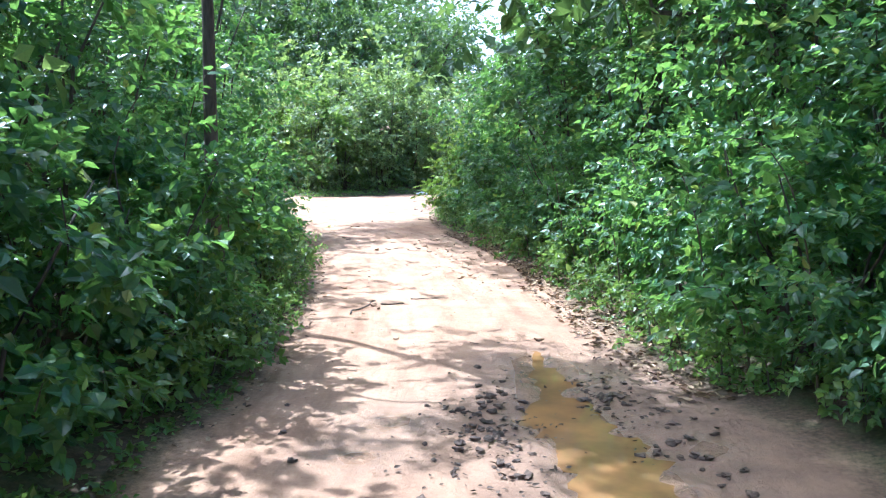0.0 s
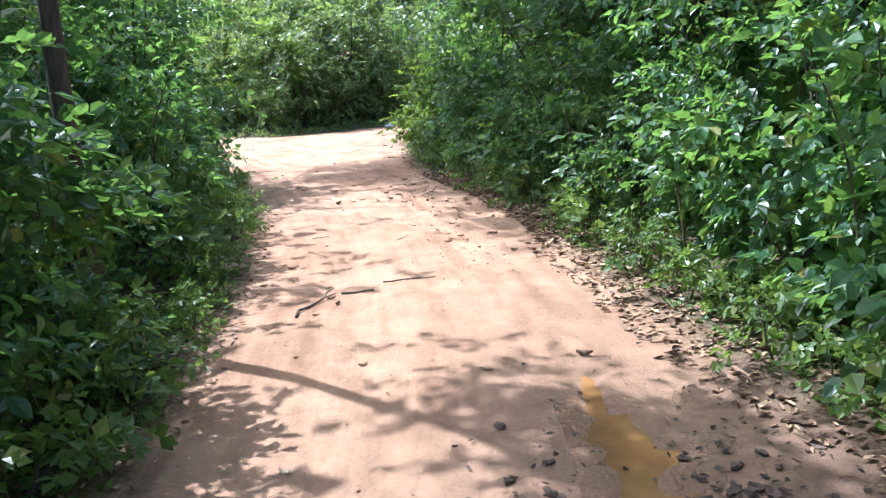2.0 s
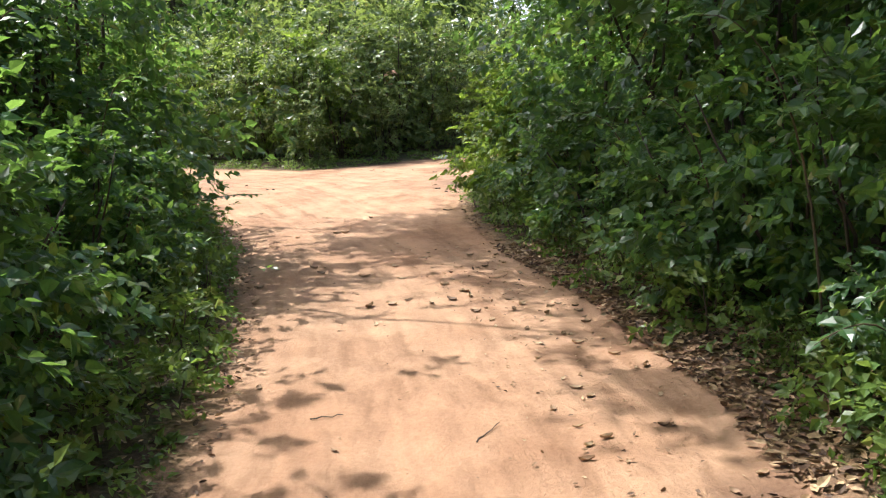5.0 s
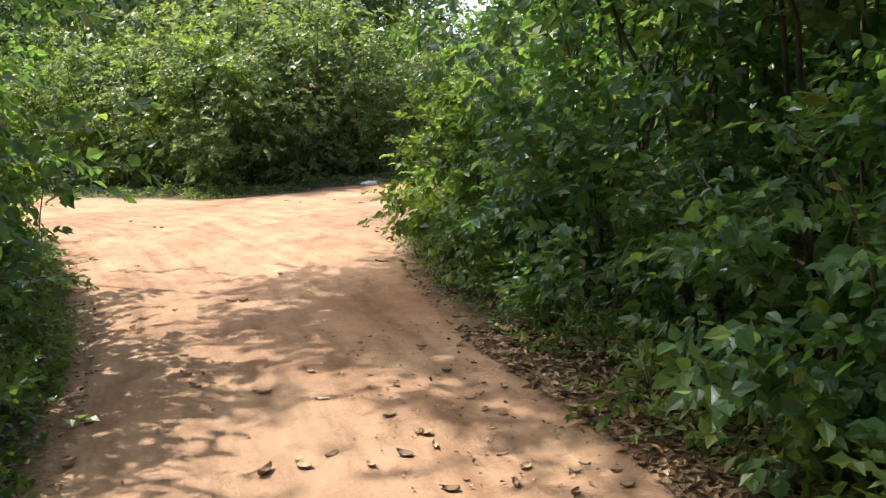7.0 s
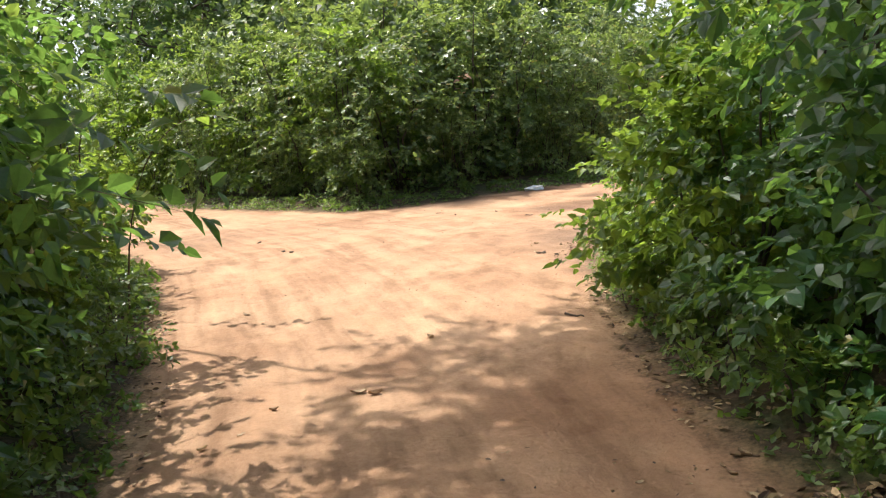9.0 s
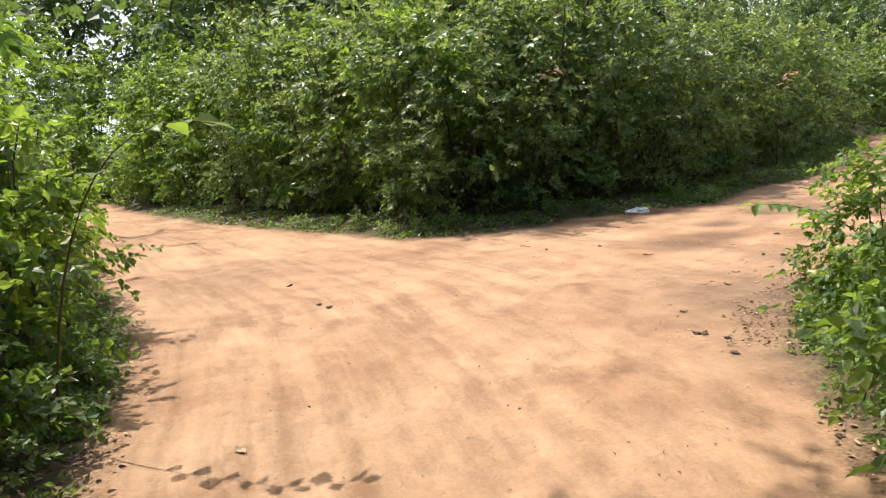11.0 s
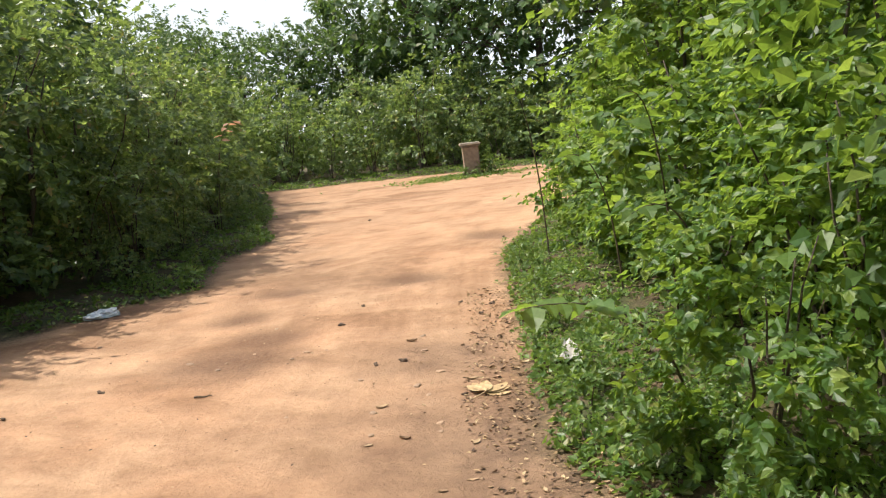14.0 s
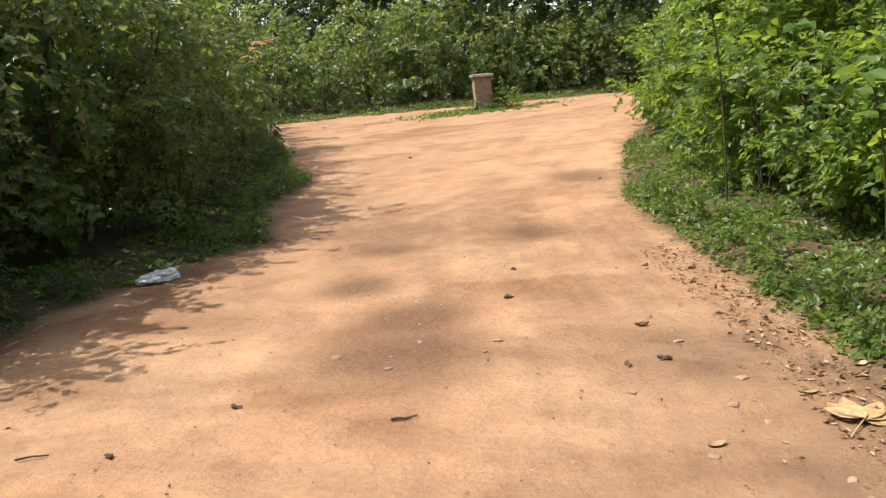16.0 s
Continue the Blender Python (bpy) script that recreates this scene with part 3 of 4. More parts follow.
def plant(kind, x, y, scale=1.0, turn=None, lean=(0.0, 0.0), group=""):
    """Sets the next plant of a kind, at the ground; the first ones are the kit's own."""
    protos = kit[kind]
    k = used[kind]
    used[kind] += 1
    turn = rng.uniform(0, 360) if turn is None else turn
    m = pose(x, y, ground_at(x, y), lean[0], lean[1], turn) @ Matrix.Diagonal((scale, scale, scale * rng.uniform(0.9, 1.12), 1))
    if k < len(protos):
        ob = protos[k]
        ob.matrix_basis = m
    else:
        ob = copy_thing(protos[k % len(protos)], m @ Matrix.Diagonal((*[1 / c for c in protos[k % len(protos)].scale], 1)))
    return tagged(ob, group=group)


def along(line, step, offset, jitter, side):
    """Places along a line at even steps, set off to its side (+1: to the left of its way)."""
    pts = np.array(line, float)
    seg = np.linalg.norm(np.diff(pts, axis=0), axis=1)
    total = np.concatenate([[0], np.cumsum(seg)])
    out = []
    for s in np.arange(step * 0.5, total[-1], step):
        s2 = min(max(s + rng.uniform(-1, 1) * jitter, 0), total[-1])
        i = min(np.searchsorted(total, s2, side='right') - 1, len(seg) - 1)
        d = (pts[i + 1] - pts[i]) / seg[i]
        nrm = np.array([-d[1], d[0]]) * side
        out.append(pts[i] + d * (s2 - total[i]) + nrm * (offset + rng.uniform(-1, 1) * jitter))
    return out


LEFT_BUSH = [(-0.75, -4), (-0.75, 4.2), (-0.8, 6.3), (-1.05, 7.8), (-1.42, 9.3), (-1.95, 11.5), (-2.3, 12.6), (-2.8, 14.0), (-3.4, 15.7), (-4.1, 17.3), (-4.9, 19.0), (-5.9, 20.6), (-9.6, 24.2), (-15, 28.4)]

# left of the track
BESIDE, DEEP = "shrubs beside the track", "shrubs of the thicket"
# dark broad kinds paint the shaded stretch, light lush kinds the sunlit far end
for x, y in along(LEFT_BUSH, 0.9, 0.55, 0.16, 1):
    if 6.3 < y < 7.8:
        continue
    plant("broad" if y < 15.2 else "lush", x, y, rng.uniform(0.7, 1.05) if y < 12.3 else rng.uniform(0.55, 0.85), group=BESIDE)
for x, y in along(LEFT_BUSH, 1.3, 1.6, 0.25, 1):
    plant("tall" if y < 14.6 else "leafy", x, y, rng.uniform(0.98, 1.12) if y < 6.5 else rng.uniform(0.72, 0.9) if y < 9 else rng.uniform(0.95, 1.05) if 12.8 < y < 15 else rng.uniform(0.68, 0.82) if y < 19 else rng.uniform(0.85, 1.05), group=BESIDE)
for x, y in along(LEFT_BUSH, 2.9, 3.3, 0.5, 1):
    plant("coarse", x, y, rng.uniform(0.95, 1.2), group=BESIDE)
# right of the track
# leaf tone again goes by light: dark in the shade, light past the corner
for x, y in along(RIGHT_BUSH, 0.9, 0.55, 0.14, -1):
    if y < 31:
        plant("broad" if y < 16.3 else "lush", x, y, rng.uniform(0.7, 1.0) if y < 16.3 else rng.uniform(0.55, 0.85), group=BESIDE)
for x, y in along(RIGHT_BUSH, 1.3, 1.5, 0.2, -1):
    if y < 33:
        plant("tall" if y < 18.8 else "leafy", x, y, rng.uniform(0.85, 1.12), group=BESIDE)
for x, y in along(RIGHT_BUSH, 2.9, 3.2, 0.4, -1):
    plant("coarse", x, y, rng.uniform(1.0, 1.3), group=BESIDE)
for x, y, sc in [(0.3, 20.0, 0.45)]:
    plant("lush", x, y, sc, group=BESIDE)
# the thicket between the two forks
THICKET = [(-15, 33.6), (-11.2, 30.0), (-7.0, 27.0), (-4.4, 25.5), (-3.2, 25.8), (-2.2, 26.8), (-0.9, 27.6), (-0.1, 28.6), (1.0, 30.8), (1.6, 32.6), (3.0, 36.6), (4.3, 41.0), (5.0, 44.0)]
for x, y in along(THICKET, 2.4, 0.5, 0.3, 1):
    # lighter leafy kind at the left end paints the sun on it
    plant("leafy" if x < -9 else "fine" if y < 34 else "coarse", x, y, rng.uniform(0.34, 0.5), group=DEEP)
for x, y in along(THICKET, 1.3, 1.15, 0.25, 1):
    kind = "leafy" if x < -9 or rng.random() < 0.15 else "fine" if y < 34 else "coarse"
    plant(kind, x, y, rng.uniform(0.86, 1.06) * (1.0 if x < -1.6 else 0.84 if y < 34 else 0.9), group=DEEP)
# where the left fork bends out of sight
for x, y, sc in [(-16.5, 30.3, 0.7), (-17.2, 31.6, 0.8), (-17.8, 32.9, 0.85), (-18.6, 34.2, 0.9), (-18.5, 30.2, 1.1), (-19.8, 32.4, 1.2), (-20.5, 34.6, 1.2), (-17.0, 36.4, 1.1), (-13.2, 35.2, 1.1), (-16.2, 34.0, 0.8), (-17.7, 35.5, 1.05), (-18.9, 36.5, 1.2), (-15.6, 33.2, 0.6)]:
    # light leafy kind, so that the bend looks sunlit
    plant("leafy", x, y, sc * 1.08, group=DEEP)
for x, y in along(THICKET, 2.1, 3.3, 0.5, 1):
    if edge_of(np.array([[x, y]]))[0] < -3.0:
        plant("coarse", x, y, rng.uniform(1.12, 1.28) if x < -2.8 else rng.uniform(1.0, 1.15), group=DEEP)
# the far hedge behind the clearing
HEDGE = [(4.6, 45.0), (8.2, 44.4), (10.2, 43.6), (14.5, 41.9), (19, 41.2), (26, 41)]
for k, (off, sc) in enumerate(((0.7, 0.7), (2.4, 0.92), (4.8, 1.05))):
    for x, y in along(HEDGE, 1.5 + 0.5 * k, off, 0.3, 1):
        plant("coarse", x, y, sc * rng.uniform(0.85, 1.12), group="shrubs of the far hedge")

# trees
for x, y, sc in [(-4.2, 2.0, 0.95)]:
    plant("tree", x, y, sc, group="trees along the track")
# four unseen trees tilted over the track to cast shade, then the roadside tree
for kind, x, y, sc, rx, ry in [("shade_tree", -6.2, 18.4, 1.0, 4, 17), ("shade_tree", -5.4, 16.2, 0.98, 4, 19), ("shade_tree", -4.4, 14.0, 0.96, 4, 18), ("shade_tree", -3.0, 6.6, 0.8, 4, 20), ("roadside", -1.33, 7.45, 1.0, 0, 0)]:
    plant(kind, x, y, sc, 0.0, (rx, ry), group="trees along the track")
# extra tall shrubs, added to throw the left shadow patch
for x, y, sc in [(-4.3, 15.0, 1.25), (-3.8, 14.0, 1.2), (-4.9, 16.2, 1.0)]:
    plant("tall", x, y, sc, group=BESIDE)
# (-4.4, 11.2), (-4.7, 9.6) added for shade; last three unseen, for the light
for x, y, sc in [(5.6, 3.4, 1.05), (4.6, 6.6, 1.1), (3.9, 9.4, 1.0), (3.5, 12.2, 1.05), (2.9, 15.0, 0.95), (5.4, 11.5, 1.2), (5.4, 18.0, 1.0), (6.4, 0.0, 1.0), (6.2, 21.5, 0.9),
                 (-4.9, 5.5, 0.95), (-4.4, 11.2, 0.7), (-4.7, 9.6, 0.64), (-5.4, 1.5, 1.0), (1.2, -7.0, 1.0), (-1.5, -9.0, 1.1), (4.4, -8.0, 1.0)]:
    plant("wood", x, y, sc, group="trees along the track")
for x, y, sc in [(-9, 41, 0.8), (-3.0, 45, 0.7), (-15.5, 45.5, 0.8), (-6, 50, 0.9), (9.0, 71, 0.66), (12.6, 75, 0.74), (16.8, 49.5, 0.95), (19.5, 47.5, 0.9), (23, 46, 0.9), (-12, 47, 0.9), (27, 43, 0.9), (-14, 23.5, 0.62), (-11, 35.5, 0.62), (-24, 45, 0.85), (-30, 40, 0.9), (-19.5, 46.5, 0.7)]:
    plant("big", x, y, sc, group="large trees behind the thicket")
for x, y, sc in [(19.0, 70.0, 1.15)]:
    plant("tree", x, y, sc, group="large trees behind the thicket")
for x, y, sc in [(11.0, 53.5, 0.82), (13.0, 52.5, 0.88), (15.0, 51.5, 0.92), (17.0, 50.0, 0.9), (-9.5, 38.5, 0.95), (-7.2, 37.0, 0.9), (-5.0, 36.5, 0.92), (-3.0, 37.0, 0.9), (-1.2, 38.0, 0.85), (-6.0, 40.5, 1.0), (-2.5, 41.0, 0.95), (3.5, 52.5, 0.72), (6.0, 54, 0.78), (8.4, 53, 0.74), (10.6, 54.5, 0.82), (13.0, 53, 0.76), (15.2, 55, 0.84)]:
    plant("wood", x, y, sc, group="large trees behind the thicket")

# the scrub that goes on behind, one mass
tips_all, outs_all = [], []
for line, side in ((LEFT_BUSH, 1), (RIGHT_BUSH, -1), (THICKET, 1), (HEDGE, 1)):
    for off in (5.6, 8.2, 11.5):
        for x, y in along(line, 2.7, off, 0.8, side):
            if edge_of(np.array([[x, y]]))[0] < -3.6:
                sc = rng.uniform(0.75, 1.2)
                tp, ou = envelope(rng, 64, 3.8 * sc, 2.0 * sc)
                tips_all.append(tp + np.array([x, y, ground_at(x, y)]))
                outs_all.append(ou)
lv, tw = sprays(rng, np.concatenate(tips_all), np.concatenate(outs_all), 0.7, 7, 0.36, SIMPLE, 0.45)
scrub = tagged(new("scrub", mesh_of("scrub", *lv, FINE)), "rough green scrub growing behind the thicket", "scrub", kind="stuff")

# weeds along the verges
for line, side, step in ((LEFT_EDGE[2:14], 1, 0.42), (RIGHT_EDGE[2:20], -1, 0.42), (ISLAND[3:13], 1, 0.6)):
    for x, y in along(line, step, 0.22, 0.12, side):
        plant("weed", x, y, rng.uniform(0.5, 1.0) if y < 18 else rng.uniform(0.35, 0.6), group="weeds on the verge")


# ---------------------------------------------------------------- grass and litter
def strip_points(n, line, near, far, side, start=0.0, end=1.0):
    """Random places beside a line, from near to far off it."""
    pts = np.array(line, float)
    seg = np.linalg.norm(np.diff(pts, axis=0), axis=1)
    total = np.concatenate([[0], np.cumsum(seg)])
    s = rng.uniform(start * total[-1], end * total[-1], n)
    i = np.clip(np.searchsorted(total, s, side='right') - 1, 0, len(seg) - 1)
    d = (pts[i + 1] - pts[i]) / seg[i][:, None]
    nrm = np.stack([-d[:, 1], d[:, 0]], axis=1) * side
    off = near + (far - near) * rng.random(n)
    return pts[i] + d * (s - total[i])[:, None] + nrm * off[:, None]


def blades_on(name, xy, per, size, label, material, flat=0.5):
    """A patch of low herbs: a few blades at each place."""
    patch = wave(xy[:, 0], xy[:, 1], 3.1, 0.4) + 0.6 * wave(xy[:, 0], xy[:, 1], 7.7, 1.4)
    xy = xy[rng.random(len(xy)) < np.clip(0.62 + 0.5 * patch, 0.08, 1)]
    base = np.column_stack([xy, ground_height(xy[:, 0], xy[:, 1])[0]]).repeat(per, axis=0)
    n = len(base)
    base[:, :2] += rng.normal(size=(n, 2)) * size * 0.55
    base[:, 2] += rng.uniform(-0.003, 0.5, n) * size
    a = rng.normal(size=(n, 3))
    a[:, 2] = np.abs(a[:, 2]) * (1 - flat) + 0.12
    up = rng.normal(size=(n, 3)) * 0.5 + np.array([0, 0, 1.0])
    me = mesh_of(name, *leaves(rng, base, a, up, size * rng.uniform(0.5, 1.3, n), SIMPLE), material)
    return tagged(new(name, me), label, "grass", kind="stuff")


blades_on("verge_grass", strip_points(9000, RIGHT_EDGE[14:21], 0.0, 1.9, -1), 4, 0.045, "bright green creeping grass on the sunny verge", GRASS)
blades_on("verge_grass", strip_points(3400, RIGHT_EDGE, 0.05, 0.7, -1, 0.235, 0.515), 5, 0.05, "dark green low grass under the roadside shrubs", GRASS)
blades_on("verge_grass", strip_points(4200, LEFT_EDGE, -0.03, 0.6, 1, 0.20, 0.62), 5, 0.05, "dark green low grass under the roadside shrubs", GRASS)
blades_on("verge_grass", strip_points(4600, ISLAND, -0.02, 1.0, 1, 0.42, 0.99), 4, 0.055, "thin green grass along the foot of the thicket", GRASS)
blades_on("verge_grass", strip_points(3000, FAR_EDGE, -0.1, 1.6, 1, 0.0, 0.5), 4, 0.08, "thin green grass along the foot of the hedge", GRASS)
ring = rng.normal(size=(1500, 2)) * np.array([1.0, 0.45]) + np.array([10.6, 39.2])
blades_on("verge_grass", ring, 4, 0.07, "thin green grass round the stone post", GRASS)


def litter_on(name, xy, size, label, material, lift=0.012):
    base = np.column_stack([xy, ground_height(xy[:, 0], xy[:, 1])[0] + rng.uniform(0.003, lift, len(xy))])
    a = rng.normal(size=(len(xy), 3)) * np.array([1, 1, 0.18])
    up = rng.normal(size=(len(xy), 3)) * 0.35 + np.array([0, 0, 1.0])
    me = mesh_of(name, *leaves(rng, base, a, up, size * rng.uniform(0.5, 1.2, len(xy)), CURLED), material)
    return tagged(new(name, me), label, "leaf litter", kind="stuff")


CURLED = (np.array([(0, 0, 0.06), (0.24, 0.24, 0.16), (0.64, 0.2, 0.12), (1, 0, 0.10), (0.64, -0.2, 0.16), (0.24, -0.24, 0.10), (0.45, 0, 0.0)]), OVATE[1])


def between(xy, y0, y1):
    return xy[(xy[:, 1] > y0) & (xy[:, 1] < y1)]


STREWN = "brown dry leaves strewn along the verge"
litter_on("leaf_litter", between(strip_points(9000, RIGHT_EDGE[7:14], -0.22, 0.5, -1), 9.5, 14.6), 0.06, STREWN, DRY, 0.02)
litter_on("leaf_litter", between(strip_points(1500, RIGHT_EDGE[3:9], -0.3, 0.4, -1), 4.5, 9.5), 0.06, STREWN, DRY)
litter_on("leaf_litter", between(strip_points(500, RIGHT_EDGE[11:15], -0.12, 0.3, -1), 14.5, 18.5), 0.045, STREWN, DRY)
litter_on("leaf_litter", between(strip_points(1500, RIGHT_EDGE[14:19], -0.4, 0.2, -1), 19.6, 24.4), 0.034, "dark crumbled dry leaves at the edge of the grass", DRY)
litter_on("mud_crumbs", np.array([1.15, 4.6]) + rng.normal(size=(260, 2)) * np.array([0.22, 0.7]), 0.035, "dark crumbs of churned mud beside the puddle", MUD)
litter_on("mud_crumbs", np.array([1.75, 5.2]) + rng.normal(size=(160, 2)) * np.array([0.22, 0.5]), 0.04, "dark crumbs of churned mud beside the puddle", MUD)
litter_on("leaf_litter", between(strip_points(1700, LEFT_EDGE[2:14], -0.2, 0.35, 1), 4.0, 18.0), 0.045, STREWN, DRY)
litter_on("leaf_litter", np.column_stack([rng.uniform(-0.5, 2.4, 420), rng.uniform(3.5, 13, 420)]), 0.02, "scattered crumbs of dry leaf on the sand", DRY, 0.006)
litter_on("leaf_litter", between(strip_points(420, RIGHT_EDGE[6:13], -1.2, -0.2, -1), 8.0, 15.0), 0.03, "scattered crumbs of dry leaf on the sand", DRY)
litter_on("leaf_litter", np.column_stack([rng.uniform(-4.5, 2.5, 1000), rng.uniform(17.5, 27, 1000)]), 0.022, "scattered crumbs of dry leaf on the sand", DRY, 0.006)


# ---------------------------------------------------------------- loose things on the track
def curled_leaf(seed, length, width, curl):
    r = np.random.default_rng(seed)
    nu, nv = 7, 5
    v, f = [], []
    for i in range(nu):
        t = i / (nu - 1)
        w = width * math.sin(math.pi * min(0.03 + t * 0.97, 0.985)) ** 0.75
        for j in range(nv):
            q = j / (nv - 1) * 2 - 1
            v.append((length * (t - 0.5), w * q * 0.5, curl * (q * q * 0.5 + (t - 0.5) ** 2 * 1.3) + r.normal() * 0.002 + 0.003))
    for i in range(nu - 1):
        for j in range(nv - 1):
            f.append((i * nv + j, i * nv + j + 1, (i + 1) * nv + j + 1, (i + 1) * nv + j))
    return v, f


leaf_kit = [mesh_of("dry_leaf", *curled_leaf(90 + i, 0.10, 0.042 + 0.008 * (i % 3), 0.012 + 0.007 * i), TAN, True) for i in range(5)]


def lay(name, me, x, y, scale=1.0, label="", category="", group="", lift=0.0, tilt=6.0, turn=None):
    ob = new(name, me)
    ob.matrix_basis = pose(x, y, ground_at(x, y) + lift, rng.uniform(-tilt, tilt), rng.uniform(-tilt, tilt), rng.uniform(0, 360) if turn is None else turn) @ Matrix.Scale(scale, 4)
    return tagged(ob, label, category, group)


FALLEN = [(-0.91, 13.47), (-0.18, 12.98), (0.0, 12.72), (-0.13, 13.18), (-0.56, 13.29), (-1.32, 12.93), (-0.09, 12.51), (-0.42, 12.57), (-0.69, 12.43), (-0.53, 12.45), (-0.23, 12.41), (0.11, 12.14), (0.34, 12.48), (0.37, 12.15), (0.61, 12.72), (-0.68, 13.74), (-1.33, 13.63), (-1.44, 13.83), (-1.72, 13.11), (-1.59, 12.56), (0.81, 12.13), (0.63, 12.28), (-1.54, 15.81), (-1.64, 15.83), (-1.43, 16.9), (-2.56, 16.07), (-3.14, 17.86), (0.91, 6.55), (1.41, 6.75)]
for x, y in FALLEN:
    lay("dry_leaf", leaf_kit[rng.integers(5)], x, y, rng.uniform(0.55, 1.0), "curled dry brown leaf lying on the sand", "leaf", "fallen leaves on the track")
for x, y in np.concatenate([strip_points(110, RIGHT_EDGE[7:12], -1.0, 0.15, -1), strip_points(24, LEFT_EDGE[3:11], -1.0, -0.1, 1), strip_points(26, RIGHT_EDGE[14:18], -0.9, 0.0, -1)]):
    lay("dry_leaf", leaf_kit[rng.integers(5)], x, y, rng.uniform(0.3, 0.75), "curled dry brown leaf lying on the sand", "leaf", "fallen leaves on the track")


def lump(seed, sx, sy, sz, material, name, rough=0.22):
    bm = bmesh.new()
    bmesh.ops.create_icosphere(bm, subdivisions=2, radius=1.0)
    off = Vector((seed * 3.1, seed * 1.7, seed * 0.9))
    for v in bm.verts:
        k = 1 + rough * noise.noise(v.co * 1.3 + off) * 2 + rough * noise.noise(v.co * 3.4 + off)
        v.co = Vector((v.co.x * sx * k, v.co.y * sy * k, max(v.co.z * sz * k, -0.45 * sz)))
    me = bpy.data.meshes.new(name)
    bm.to_mesh(me)
    bm.free()
    me.materials.append(material)
    return me


clods = [lump(i + 1, 0.042, 0.034, 0.022, MUD, "mud_clod", 0.55) for i in range(4)]
stones = [lump(i + 11, 0.04, 0.03, 0.014, PEBBLE, "pebble", 0.2) for i in range(3)]
scatter = [(1.04 + rng.normal() * 0.16, 4.65 + rng.normal() * 0.5) for k in range(60)] + [(1.74 + rng.normal() * 0.11, 5.25 + rng.normal() * 0.13) for k in range(22)] + [(2.0 + rng.normal() * 0.12, 4.5 + rng.normal() * 0.4) for k in range(24)]
for x, y in scatter + [(1.1, 5.33), (1.23, 5.19), (1.04, 5.11), (1.64, 5.42), (1.71, 5.31), (1.74, 5.16), (1.41, 6.75), (1.32, 6.22), (1.0, 5.0), (1.12, 4.85), (1.06, 4.62), (1.2, 4.4), (0.95, 4.7), (1.1, 4.15), (1.22, 4.0), (1.0, 4.3), (0.9, 4.1), (1.3, 3.8), (1.95, 4.9), (2.05, 4.5), (2.15, 4.1), (2.2, 3.85), (1.62, 5.6), (1.8, 5.5), (-0.05, 4.5), (0.1, 4.1), (-0.15, 5.0),
             (0.64, 24.7), (0.23, 24.21), (1.58, 23.72), (1.45, 23.83), (-0.09, 22.85), (0.03, 21.9), (-1.7, 23.68), (-2.28, 23.54), (3.84, 31.61), (3.9, 27.37), (0.08, 22.78), (-4.62, 21.85), (-3.82, 20.84), (-3.96, 20.97), (-0.82, 19.91), (-0.69, 19.8), (-0.87, 19.91), (-0.68, 19.48), (1.3, 24.1), (1.2, 23.6)]:
    lay("mud_clod", clods[rng.integers(4)], x, y, rng.uniform(0.22, 0.8) if y < 8 else rng.uniform(0.35, 0.8), "dark crumbly clod of dried mud", "clod", "clods on the track", 0.005)
for x, y in [(-0.94, 23.64), (-0.84, 23.79), (-0.31, 22.6), (-1.52, 25.18), (-0.3, 23.6), (-0.18, 23.51), (-0.1, 22.24), (-0.12, 22.06), (-0.6, 23.9), (-0.45, 23.5), (-1.05, 24.0), (0.3, 22.9), (0.15, 22.4), (-0.3, 21.6), (-0.35, 21.5), (-0.9, 22.3), (0.5, 23.3), (-1.3, 24.3), (-0.2, 24.6), (-5.3, 24.9), (-0.5, 22.0), (-0.65, 21.7)]:
    lay("pebble", stones[rng.integers(3)], x, y, rng.uniform(0.3, 0.85), "small pale flat pebble bedded in the sand", "pebble", "pebbles on the track", 0.002)


def stick(x0, y0, x1, y1, r, label="thin dark dry stick lying on the sand"):
    n = 7
    t = np.linspace(0, 1, n)
    L = math.hypot(x1 - x0, y1 - y0)
    g = np.random.default_rng(int(abs(x0 * 100) + abs(y0 * 37)))
    r *= 0.75
    pts = np.stack([(t - 0.5) * L, g.normal(size=n) * L * 0.02, g.uniform(0.0, 0.01, n)], axis=1)
    pieces = [tube(pts, r * np.linspace(1, 0.55, n), 6)]
    if L > 0.3:
        fork = pts[4] + np.linspace(0, 1, 3)[:, None] * np.array([0.07, -0.05, 0.006])
        pieces.append(tube(fork, r * np.linspace(0.6, 0.3, 3), 5))
    ob = new("stick", mesh_of("stick", *joined(pieces), BARK, True))
    xm, ym = (x0 + x1) / 2, (y0 + y1) / 2
    ob.matrix_basis = pose(xm, ym, ground_at(xm, ym) + r * 0.8, 0, 0, math.degrees(math.atan2(y1 - y0, x1 - x0)))
    return tagged(ob, label, "stick", "sticks on the track")


for a in [(-0.26, 7.65, -0.11, 8.29, 0.012), (-0.05, 8.25, 0.17, 8.31, 0.011), (0.22, 8.46, 0.59, 8.53, 0.009), (1.35, 9.0, 1.55, 9.16, 0.006), (-0.55, 17.36, -0.42, 17.28, 0.012), (-1.23, 23.08, -1.13, 23.03, 0.009), (-2.6, 23.75, -2.48, 23.71, 0.007), (0.2, 9.9, 0.3, 10.1, 0.005), (-0.6, 10.2, -0.45, 10.25, 0.005)]:
    stick(*a)

